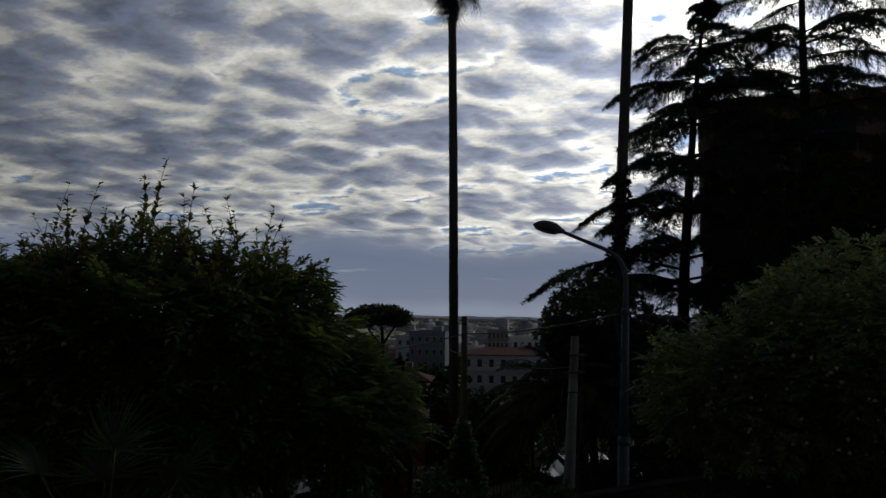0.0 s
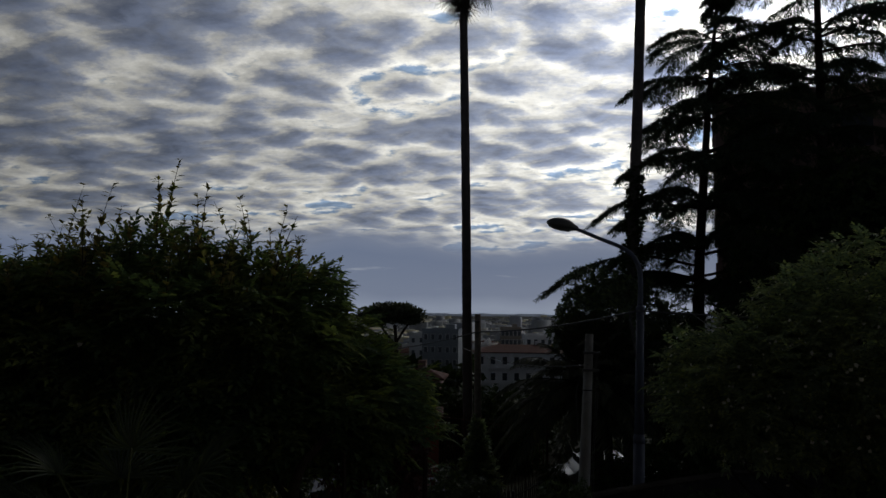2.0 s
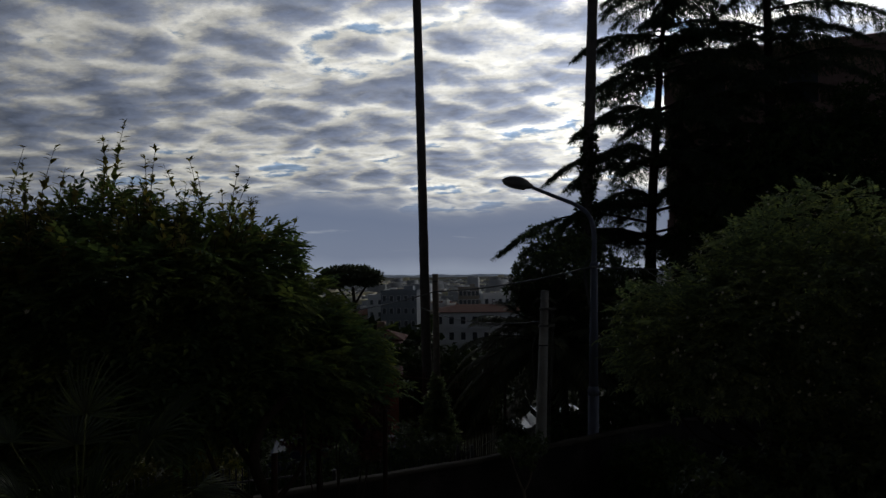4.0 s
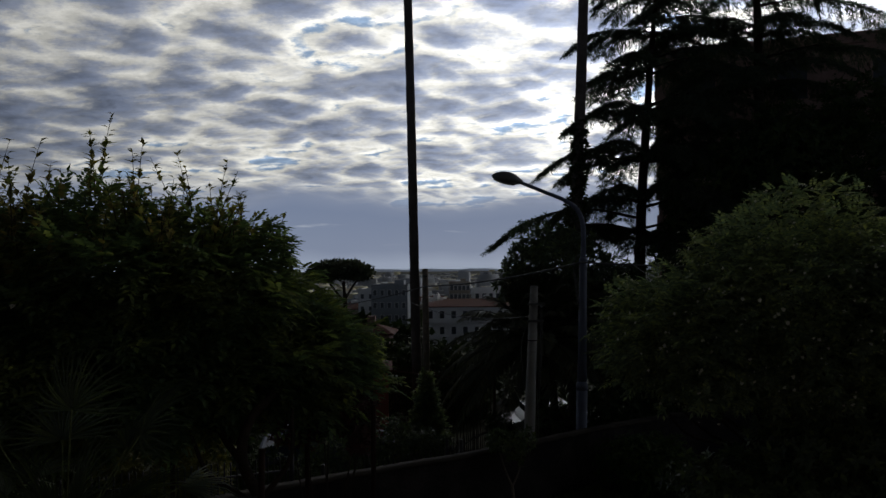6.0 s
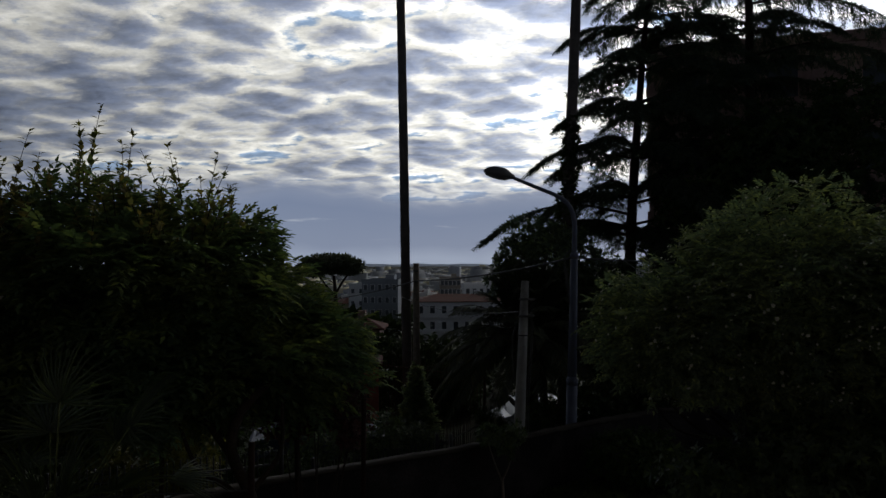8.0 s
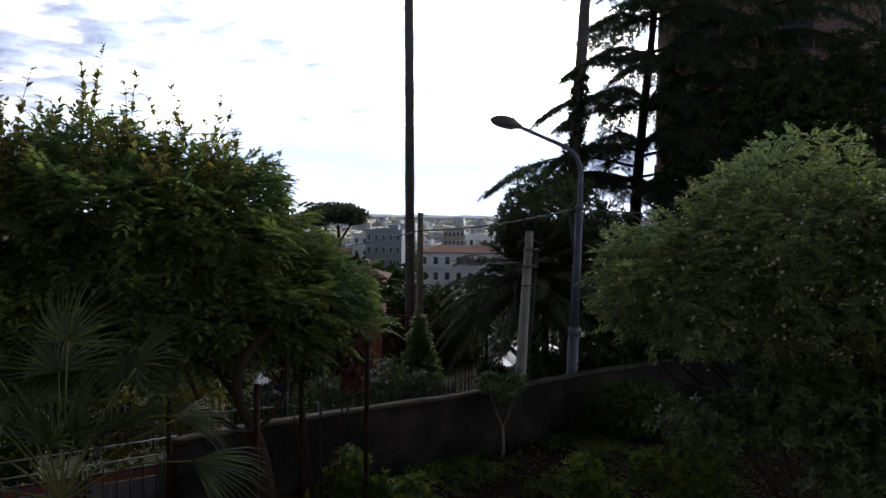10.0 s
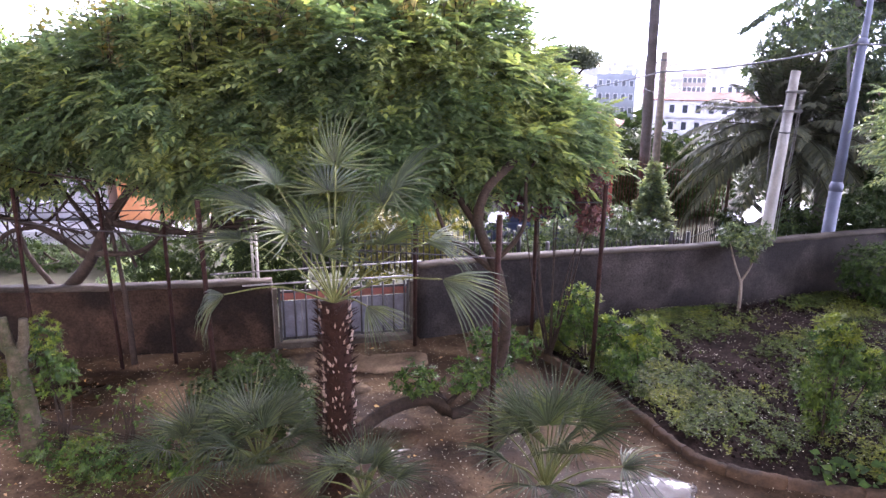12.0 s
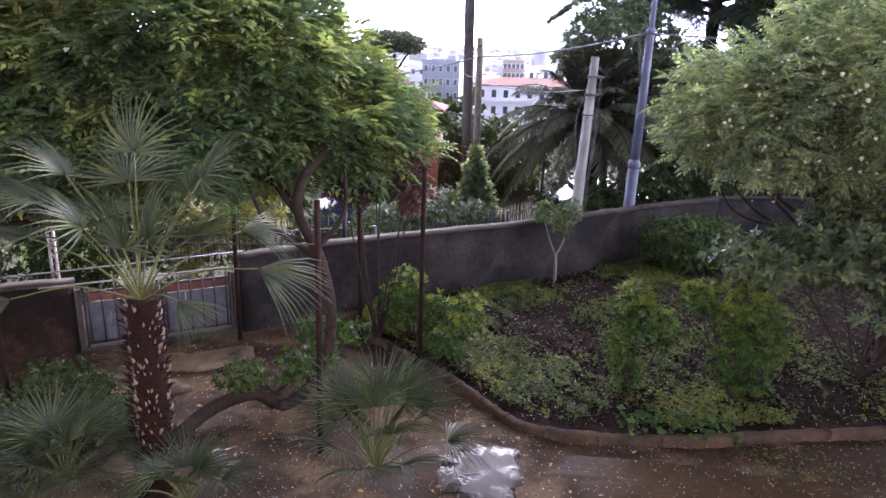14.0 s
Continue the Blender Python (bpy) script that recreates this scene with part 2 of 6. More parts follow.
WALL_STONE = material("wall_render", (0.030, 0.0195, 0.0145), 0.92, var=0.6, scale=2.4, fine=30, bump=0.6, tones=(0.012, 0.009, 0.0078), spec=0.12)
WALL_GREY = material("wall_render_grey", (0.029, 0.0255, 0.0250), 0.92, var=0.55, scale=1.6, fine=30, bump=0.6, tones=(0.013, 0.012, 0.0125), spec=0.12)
WALL_CAP = material("wall_cap", (0.052, 0.045, 0.038), 0.9, var=0.3, scale=3, fine=40, bump=0.4, tones=(0.030, 0.026, 0.022), spec=0.15)
STEEL = material("painted_steel", (0.115, 0.13, 0.18), 0.6, 0.0, var=0.15, scale=3, fine=60, bump=0.05, tones=(0.10, 0.114, 0.165), spec=0.25)
LAMP_GREY = material("lamp_grey", (0.10, 0.10, 0.10), 0.5, 0.1, var=0.15, scale=6, bump=0.05)
LAMP_GLASS = material("lamp_diffuser", (0.22, 0.22, 0.20), 0.25, var=0.1, scale=6, bump=0)
RUST = material("rusty_steel", (0.026, 0.014, 0.012), 0.85, 0.2, var=0.4, scale=10, fine=80, bump=0.3)
FENCE_RUST = material("rusty_fence_iron", (0.085, 0.052, 0.038), 0.85, 0.0, var=0.4, scale=6, fine=60, bump=0.2)
IRON = material("dark_iron", (0.020, 0.019, 0.023), 0.65, 0.0, var=0.3, scale=8, bump=0.1)
GATE_RED = material("gate_red_paint", (0.15, 0.042, 0.034), 0.7, var=0.3, scale=6, bump=0.1, tones=(0.13, 0.045, 0.035))
GATE_SHEET = material("gate_sheet", (0.105, 0.115, 0.150), 0.65, 0.1, var=0.3, scale=5, fine=50, bump=0.1, tones=(0.085, 0.09, 0.115))
SOIL = material("garden_soil", (0.038, 0.0245, 0.0155), 0.85, var=0.5, scale=2.4, fine=26, bump=1.0, tones=(0.108, 0.075, 0.047), wet=(0.55, 0.585), spec=0.08)
BED_SOIL = material("bed_soil", (0.022, 0.0155, 0.0140), 0.95, var=0.6, scale=3.5, fine=22, bump=1.2, tones=(0.014, 0.010, 0.0085), spec=0.03)
KERB = material("kerb_concrete", (0.060, 0.040, 0.027), 0.8, var=0.3, scale=4, fine=35, bump=0.4, tones=(0.030, 0.024, 0.020), spec=0.2)
GROUND = material("open_ground", (0.034, 0.038, 0.022), 0.95, var=0.35, scale=0.12, fine=2.5, bump=0.4, tones=(0.05, 0.047, 0.032), spec=0.1)
WHITE_WALL = material("white_plaster", (0.80, 0.80, 0.80), 0.85, var=0.08, scale=0.3, fine=4, bump=0.1, tones=(0.78, 0.78, 0.77))
# Grey-blue plaster, lightened so that distance haze sits in the colour.
BLUE_WALL_HAZE = material("grey_blue_plaster_haze", (0.34, 0.365, 0.39), 0.85, var=0.12, scale=0.3, fine=4, bump=0.1, per_object=0.1)
CREAM_WALL = material("cream_plaster", (0.36, 0.32, 0.27), 0.85, var=0.12, scale=0.3, fine=4, bump=0.1, per_object=0.25)
ORANGE_WALL = material("orange_plaster", (0.62, 0.27, 0.12), 0.85, var=0.15, scale=0.6, fine=6, bump=0.1, tones=(0.66, 0.36, 0.20))
BROWN_WALL = material("brown_plaster", (0.30, 0.20, 0.175), 0.9, var=0.2, scale=0.4, fine=5, bump=0.2, tones=(0.23, 0.155, 0.135), spec=0.15)
RED_WALL = material("red_plaster", (0.33, 0.10, 0.07), 0.85, var=0.2, scale=0.8, fine=8, bump=0.2)
ROOF_TILE = material("roof_tile", (0.10, 0.042, 0.034), 0.85, var=0.25, scale=0.8, fine=9, bump=0.3, per_object=0.15)
SHUTTER = material("shutter", (0.035, 0.045, 0.055), 0.6, var=0.2, scale=3, bump=0.05)
PANE = material("window_pane", (0.03, 0.035, 0.045), 0.12, var=0.1, scale=2, bump=0)
# Distance haze is put into the pale blue-grey of town and mountain.
CITY_HAZE = material("city_haze", (0.52, 0.54, 0.58), 0.9, var=0.15, scale=0.02, fine=0.2, bump=0, island=0.4)
MOUNTAIN_HAZE = material("far_mountain_haze", (0.36, 0.43, 0.56), 1.0, var=0.1, scale=0.004, fine=0.02, bump=0)
CAR_WHITE = material("car_white", (0.48, 0.49, 0.51), 0.25, var=0.03, scale=2, bump=0)
CAR_BLUE = material("car_blue", (0.02, 0.03, 0.075), 0.55, 0.0, var=0.1, scale=2, bump=0)
TYRE = material("tyre_rubber", (0.02, 0.02, 0.02), 0.85, var=0.2, scale=8, bump=0.1)
CABLE = material("cable_sheath", (0.10, 0.10, 0.105), 0.6, var=0.2, scale=5, bump=0)
PAPER_LEAF = material("dry_leaf", (0.28, 0.20, 0.13), 0.8, var=0.3, scale=6, bump=0, island=0.5)
WATER = material("muddy_water", (0.020, 0.013, 0.009), 0.5, var=0.4, scale=3, fine=16, bump=0.3, wet=(2.6, 0.55), spec=0.15)
STALK_DARK = material("date_stalk", (0.045, 0.047, 0.027), 0.85, var=0.2, scale=3, bump=0.1, spec=0.15)
FAR_WINDOW = material("far_window", (0.10, 0.11, 0.125), 0.5, var=0.15, scale=1, bump=0)
PANEL_PALE = material("pale_worn_paint", (0.36, 0.35, 0.33), 0.7, var=0.25, scale=6, bump=0.1)
PANEL_GREY = material("grey_panel", (0.20, 0.20, 0.21), 0.6, var=0.15, scale=3, bump=0.05)

# ---------- mesh tools ----------


def mesh_of(name, verts, faces, mat, smooth=False):
    """A mesh from numpy arrays: faces all of one size."""
    verts, faces = np.asarray(verts, np.float32), np.asarray(faces, np.int32)
    me = bpy.data.meshes.new(name)
    me.vertices.add(len(verts))
    me.vertices.foreach_set("co", verts.ravel())
    n, size = faces.shape
    me.loops.add(n * size)
    me.loops.foreach_set("vertex_index", faces.ravel())
    me.polygons.add(n)
    me.polygons.foreach_set("loop_start", np.arange(0, n * size, size, dtype=np.int32))
    me.polygons.foreach_set("loop_total", np.full(n, size, np.int32))
    if smooth:
        me.polygons.foreach_set("use_smooth", np.ones(n, bool))
    me.update(calc_edges=True)
    me.materials.append(mat)
    return me


def part_mesh(name, me, parent, label="", kind=""):
    ob = new(name, me)
    ob.parent = parent
    return tagged(ob, label=label, kind=kind)


def part(name, bm, mat, parent, label=""):
    """Links a bmesh as one mesh object under a thing or a part."""
    me = bpy.data.meshes.new(name)
    bm.to_mesh(me)
    bm.free()
    me.materials.append(mat)
    return part_mesh(name, me, parent, label)


def thing(name, label, category, at=(0, 0, 0), group="", kind="", turn=0.0):
    ob = new(name)
    ob.empty_display_size = 0.1
    ob.matrix_world = pose(*at, 0, 0, turn)
    return tagged(ob, label, category, group, kind)


def solo(name, me, label, category, group="", kind=""):
    return tagged(new(name, me), label, category, group, kind)


def box(bm, size, at, turn=0.0, bevel=0.0, tilt=0.0):
    m = pose(*at, tilt, 0, turn) @ Matrix.Diagonal((*size, 1))
    made = bmesh.ops.create_cube(bm, size=1.0, matrix=m)
    if bevel:
        edges = list({e for v in made["verts"] for e in v.link_edges})
        bmesh.ops.bevel(bm, geom=edges, offset=bevel, segments=2, affect="EDGES", profile=0.6)
    return bm


def block(name, size, at, mat, parent, label="", turn=0.0, bevel=0.0):
    return part(name, box(bmesh.new(), size, at, turn, bevel), mat, parent, label)


def join(chunks):
    """Joins (verts, faces) pairs into one pair."""
    vs, fs, n = [], [], 0
    for v, f in chunks:
        vs.append(v)
        fs.append(np.asarray(f) + n)
        n += len(v)
    return np.concatenate(vs), np.concatenate(fs)


def tube(points, radii, sides=8, cap=True):
    """Quads round a polyline with a radius at each point."""
    p = np.asarray(points, float)
    r = np.broadcast_to(np.asarray(radii, float), (len(p),))
    d = np.gradient(p, axis=0)
    d /= np.linalg.norm(d, axis=1, keepdims=True) + 1e-9
    ref = np.where(np.abs(d[:, 2:3]) > 0.9, np.array([[1.0, 0, 0]]), np.array([[0, 0, 1.0]]))
    ref = np.broadcast_to(ref[len(p) // 2], p.shape)
    u = np.cross(d, ref)
    u /= np.linalg.norm(u, axis=1, keepdims=True) + 1e-9
    w = np.cross(d, u)
    a = np.linspace(0, 2 * np.pi, sides, endpoint=False)
    ring = u[:, None] * np.cos(a)[None, :, None] + w[:, None] * np.sin(a)[None, :, None]
    v = (p[:, None] + ring * r[:, None, None]).reshape(-1, 3)
    i, j = np.meshgrid(np.arange(len(p) - 1), np.arange(sides), indexing="ij")
    k = (j + 1) % sides
    f = np.stack([i * sides + j, i * sides + k, (i + 1) * sides + k, (i + 1) * sides + j], -1).reshape(-1, 4)
    if cap:
        top = (len(p) - 1) * sides
        f = np.concatenate([f, [[top + q, top + q + 1, top + sides - 2 - q, top + sides - 1 - q] for q in range(sides // 2 - 1)],
                            [[sides - 1 - q, sides - 2 - q, q + 1, q] for q in range(sides // 2 - 1)]])
    return v, f


def curve_points(ctrl, n=24):
    """A smooth line (Catmull-Rom) through control points."""
    c = np.asarray(ctrl, float)
    c = np.concatenate([[2 * c[0] - c[1]], c, [2 * c[-1] - c[-2]]])
    t = np.linspace(0, len(c) - 3 - 1e-6, n)
    i = t.astype(int)
    s = (t - i)[:, None]
    a, b, d, e = c[i], c[i + 1], c[i + 2], c[i + 3]
    return 0.5 * (2 * b + (d - a) * s + (2 * a - 5 * b + 4 * d - e) * s ** 2 + (3 * b - a - 3 * d + e) * s ** 3)


def frames(direction, up):
    """Rotation matrices whose y runs along direction and z as near to up as it can."""
    y = direction / (np.linalg.norm(direction, axis=1, keepdims=True) + 1e-9)
    z = up - (up * y).sum(1, keepdims=True) * y
    z /= np.linalg.norm(z, axis=1, keepdims=True) + 1e-9
    x = np.cross(y, z)
    return np.stack([x, y, z], 2)


def scatter(v, f, rot, at, size):
    """Copies of a template joined into one pair of arrays."""
    v = np.asarray(v, float)
    out = np.einsum("nij,vj->nvi", rot, v) * np.asarray(size)[:, None, None] + at[:, None]
    idx = np.asarray(f)[None] + (np.arange(len(at)) * len(v))[:, None, None]
    return out.reshape(-1, 3), idx.reshape(-1, np.asarray(f).shape[1])


def leaf(length=1.0, width=0.4, fold=0.12, droop=0.15):
    """A folded leaf of two triangles a side along +y."""
    v = [(0, 0, 0), (-width / 2, 0.42 * length, fold * width), (0, 0.5 * length, -0.02), (width / 2, 0.42 * length, fold * width), (0, length, -droop * length)]
    f = [(0, 2, 1), (0, 3, 2), (1, 2, 4), (2, 3, 4)]
    return np.array(v), np.array(f)


def spray(pairs=4, length=1.0, leaflet=0.42, width=0.42, droop=0.25):
    """A twig with paired leaflets and one at its tip, along +y, 1 long."""
    lv, lf = leaf(leaflet, leaflet * width)
    lf = np.array([(0, 4, 1), (0, 3, 4)])
    at, dirs = [], []
    for i in range(pairs):
        s = 0.25 + 0.75 * i / pairs
        for side in (-1, 1):
            at.append((0, s * length, -droop * s * s))
            dirs.append((side * 0.9, 0.6, -0.12 - 0.12 * s))
    at.append((0, length, -droop))
    dirs.append((0, 1, -0.4))
    dirs = np.array(dirs, float)
    return scatter(lv, lf, frames(dirs, np.tile([0, 0, 1.0], (len(dirs), 1))), np.array(at, float), np.ones(len(at)))


def rosette(n=6, length=1.0, width=0.4, rise=0.5):
    """A whorl of leaves round a twig's tip, along +y."""
    lv, lf = leaf(length, width)
    a = np.arange(n) * 2.4
    d = np.stack([np.cos(a), np.full(n, rise), np.sin(a)], 1)
    return scatter(lv, lf, frames(d, np.tile([0, 1.0, 0.05], (n, 1))), np.zeros((n, 3)) + np.stack([a * 0, np.linspace(-0.25, 0.1, n), a * 0], 1), np.linspace(1, 0.75, n))


def crown_points(lobes, count, rng, shell=0.55, floor=-99.0, lump=0.16):
    """Places and outward directions in the outer part of a union of ellipsoids with a lumpy outline."""
    lobes = np.asarray(lobes, float)
    area = (lobes[:, 3] * lobes[:, 4] + lobes[:, 4] * lobes[:, 5] + lobes[:, 3] * lobes[:, 5])
    at, out = [], []
    total = 0
    while total < count:
        pick = rng.choice(len(lobes), count, p=area / area.sum())
        d = rng.normal(size=(count, 3))
        d /= np.linalg.norm(d, axis=1, keepdims=True)
        q = d * 3.0 + lobes[pick, :3]
        bumps = np.sin(q[:, 0] * 1.9 + q[:, 1]) + np.sin(q[:, 1] * 2.3 + q[:, 2] * 1.7) + np.sin(q[:, 2] * 2.9 - q[:, 0] * 1.3)
        bumps += 0.7 * np.sin(q[:, 0] * 5.1 + 1) * np.sin(q[:, 2] * 4.7) + 0.5 * np.sin(q[:, 1] * 6.3)
        r = (shell + (1 - shell) * rng.random(count) ** 0.45) * (1 + lump * bumps / 2.5)
        p = lobes[pick, :3] + d * r[:, None] * lobes[pick, 3:6]
        keep = p[:, 2] > floor
        if floor > 2:
            keep = p[:, 2] > floor + 0.14 * np.sin(2.3 * p[:, 0]) + 0.10 * np.sin(5.7 * p[:, 0] + 2 * p[:, 1]) + 0.75 * np.exp(-((p[:, 0] + 8.3) / 1.1) ** 2)
        for k in range(len(lobes)):
            inside = (((p - lobes[k, :3]) / lobes[k, 3:6]) ** 2).sum(1) < (shell * 0.9) ** 2
            keep &= ~(inside & (pick != k))
        n = d / lobes[pick, 3:6]
        n /= np.linalg.norm(n, axis=1, keepdims=True)
        at.append(p[keep])
        out.append(n[keep])
        total += keep.sum()
    return np.concatenate(at)[:count], np.concatenate(out)[:count]


def foliage(lobes, count, template, size, rng, shell=0.55, floor=-99.0, rise=0.3, spread=0.7, lump=0.16, wild=0.3):
    """A crown of twigs: each points outwards and up, with some scatter."""
    at, out = crown_points(lobes, count, rng, shell, floor, lump)
    d = out * (1, 1, 0.45) + np.array([0, 0, rise]) + rng.normal(size=at.shape) * np.array([1, 1, 0.5]) * spread
    up = out * wild + np.array([0, 0, 1.0]) + rng.normal(size=at.shape) * wild
    s = size * (0.7 + 0.6 * rng.random(len(at)))
    return scatter(*template, frames(d, up), at, s)


def limbs(lines, sides=7, n=18):
    """Branches joined: each a list of control points with the radius at either end."""
    return join([tube(curve_points(c, n), np.linspace(a, b, n), sides) for c, a, b in lines])


def branches_to(lobes, root, count, rng, r0=0.05, floor=-99.0):
    """Thin branches from a fork to points in the crown."""
    at, _ = crown_points(lobes, count, rng, 0.5, floor)
    roots = np.atleast_2d(np.asarray(root, float))
    made = []
    for p in at:
        near = roots[np.argmin(np.linalg.norm(roots - p, axis=1) + rng.random(len(roots)) * 1.2)]
        a = near + (p - near) * 0.33 + rng.normal(size=3) * 0.16
        b = near + (p - near) * 0.68 + rng.normal(size=3) * 0.2
        made.append(([near, a, b, p], r0 * rng.uniform(0.5, 1.0), 0.006))
    return made


def branch_parts(lines, parent, mat=None):
    """Each branch a part of its own."""
    for c, a, b in lines:
        part_mesh("branch", mesh_of("branch", *tube(curve_points(c, 8), np.linspace(a, b, 8), 5), mat or BARK, True), parent)


SPRAY = spray()
DROOPING = spray(4, 1.0, 0.44, 0.40, 0.42)
ROSETTE = rosette()
CITRUS = rosette(8, 1.0, 0.28, 0.9)

# ---------- ground, garden, walls ----------
WALL_LEFT = [(-17.0, 4.2), (-9.45, 7.15), (-5.85, 8.95)]
WALL_RIGHT = [(-3.72, 10.12), (-2.39, 11.22), (1.14, 13.45), (3.21, 15.02), (5.28, 16.45), (6.5, 16.95), (16.0, 19.0)]


def terrain(x, y):
    """Height of the land outside the garden: a street, then a slope down to the plain."""
    z = -0.95 - 0.03 * np.clip(y - 16, 0, 14) - 0.05 * np.clip(-x - 6, 0, 26)
    z = z - 0.115 * np.clip(y - 30, 0, 90) - 0.05 * np.clip(y - 120, 0, 400) - 0.006 * np.clip(y - 520, 0, 2000)
    return z


def make_ground():
    def axis(lo, hi, fine_lo, fine_hi, fine, coarse):
        return np.unique(np.concatenate([np.linspace(lo, fine_lo, coarse), np.arange(fine_lo, fine_hi, fine), np.linspace(fine_hi, hi, coarse)]))
    xs, ys = axis(-4000, 4000, -40, 40, 1.0, 40), axis(-300, 4800, -12, 60, 1.0, 60)
    x, y = np.meshgrid(xs, ys)
    z = terrain(x, y) + 0.04 * np.sin(x * 1.7 + y) * np.sin(y * 1.3)
    v = np.stack([x, y, z], -1).reshape(-1, 3)
    n = len(xs)
    i, j = np.meshgrid(np.arange(len(ys) - 1), np.arange(n - 1), indexing="ij")
    f = np.stack([i * n + j, i * n + j + 1, (i + 1) * n + j + 1, (i + 1) * n + j], -1).reshape(-1, 4)
    solo("ground", mesh_of("ground", v, f, GROUND, True), "dry grassy ground falling from the street to the plain", "ground", kind="structure")


def wall_y(x):
    """The garden's far edge at x."""
    line = WALL_LEFT + WALL_RIGHT
    return np.interp(x, [p[0] for p in line], [p[1] for p in line])


def make_garden_floor():
    nx, ny = 150, 110
    xs = np.linspace(-16.5, 15.5, nx)
    t = np.linspace(0, 1, ny)
    x = np.tile(xs[:, None], (1, ny))
    y = -3.0 + t[None] * (wall_y(xs)[:, None] + 3.0)
    z = 0.012 * np.sin(x * 3.1) * np.sin(y * 2.7) + 0.008 * np.sin(x * 9 + y * 7) + 0.01 * np.sin(y * 11 - x * 5)
    v = np.stack([x, y, z], -1).reshape(-1, 3)
    i, j = np.meshgrid(np.arange(nx - 1), np.arange(ny - 1), indexing="ij")
    f = np.stack([i * ny + j, (i + 1) * ny + j, (i + 1) * ny + j + 1, i * ny + j + 1], -1).reshape(-1, 4)
    solo("garden_floor", mesh_of("garden_floor", v, f, SOIL, True), "wet trodden earth of the garden with shallow puddles", "ground", kind="structure")


BED_EDGE = [(-1.95, 11.05), (-1.75, 10.3), (-1.15, 9.75), (-0.55, 9.2), (-0.1, 8.75), (0.3, 8.33), (0.62, 7.93), (1.0, 7.6), (1.55, 7.46), (2.2, 7.47), (3.0, 7.55), (3.9, 7.75), (5.2, 8.05), (7.0, 8.4), (10.0, 8.8), (15.0, 9.2)]


def make_bed():
    edge = curve_points([(x, y, 0) for x, y in BED_EDGE], 90)[:, :2]
    nx, ny = len(edge), 40
    t = np.linspace(0, 1, ny)
    far = np.stack([np.linspace(-1.9, 15.2, nx), wall_y(np.linspace(-1.9, 15.2, nx)) - 0.12], 1)
    p = edge[:, None] * (1 - t[None, :, None]) + far[:, None] * t[None, :, None]
    x, y = p[..., 0], p[..., 1]
    z = 0.07 + 0.10 * np.sin(np.pi * t)[None] + 0.03 * np.sin(x * 4.1 + y * 2) * np.sin(y * 3.7) + 0.015 * np.sin(x * 13 + y * 9)
    v = np.stack([x, y, z], -1).reshape(-1, 3)
    i, j = np.meshgrid(np.arange(nx - 1), np.arange(ny - 1), indexing="ij")
    f = np.stack([i * ny + j, (i + 1) * ny + j, (i + 1) * ny + j + 1, i * ny + j + 1], -1).reshape(-1, 4)
    solo("planting_bed", mesh_of("planting_bed", v, f, BED_SOIL, True), "raised planting bed of dark crumbly soil", "ground", kind="structure")
    # kerb of short cast pieces along the curve
    kerb = thing("garden_kerb", "low curved brown concrete kerb edging the planting bed", "kerb", kind="structure")
    line = curve_points([(x, y, 0) for x, y in BED_EDGE], 169)
    rng = np.random.default_rng(3)
    cuts = np.arange(0, 169, 12)
    for lo, hi in zip(cuts[:-1], cuts[1:]):
        p = line[lo:hi + 1].copy()
        p[-1] += (p[-2] - p[-1]) * 0.06
        d = np.gradient(p, axis=0)
        d /= np.linalg.norm(d, axis=1, keepdims=True)
        side = np.stack([-d[:, 1], d[:, 0], 0 * d[:, 0]], 1)
        h = 0.125 + rng.uniform(-0.02, 0.02) + rng.normal(size=len(p)) * 0.008
        w = 0.052 + rng.normal(size=len(p)) * 0.006
        up = np.array([0, 0, 1.0])
        rows = [p - side * w[:, None] - up * 0.02, p - side * w[:, None] + up * (h - 0.015)[:, None], p - side * (w - 0.014)[:, None] + up * h[:, None],
                p + side * (w - 0.014)[:, None] + up * h[:, None], p + side * w[:, None] + up * (h - 0.015)[:, None], p + side * w[:, None] - up * 0.02]
        v = np.stack(rows, 1).reshape(-1, 3)
        n = len(p)
        f = [[i * 6 + a, (i + 1) * 6 + a, (i + 1) * 6 + a + 1, i * 6 + a + 1] for i in range(n - 1) for a in range(5)]
        f += [[3, 2, 1, 0], [5, 4, 3, 0], [(n - 1) * 6 + q for q in (0, 1, 2, 3)], [(n - 1) * 6 + q for q in (0, 3, 4, 5)]]
        part_mesh("kerb_piece", mesh_of("kerb_piece", v, np.array(f), KERB), kerb)


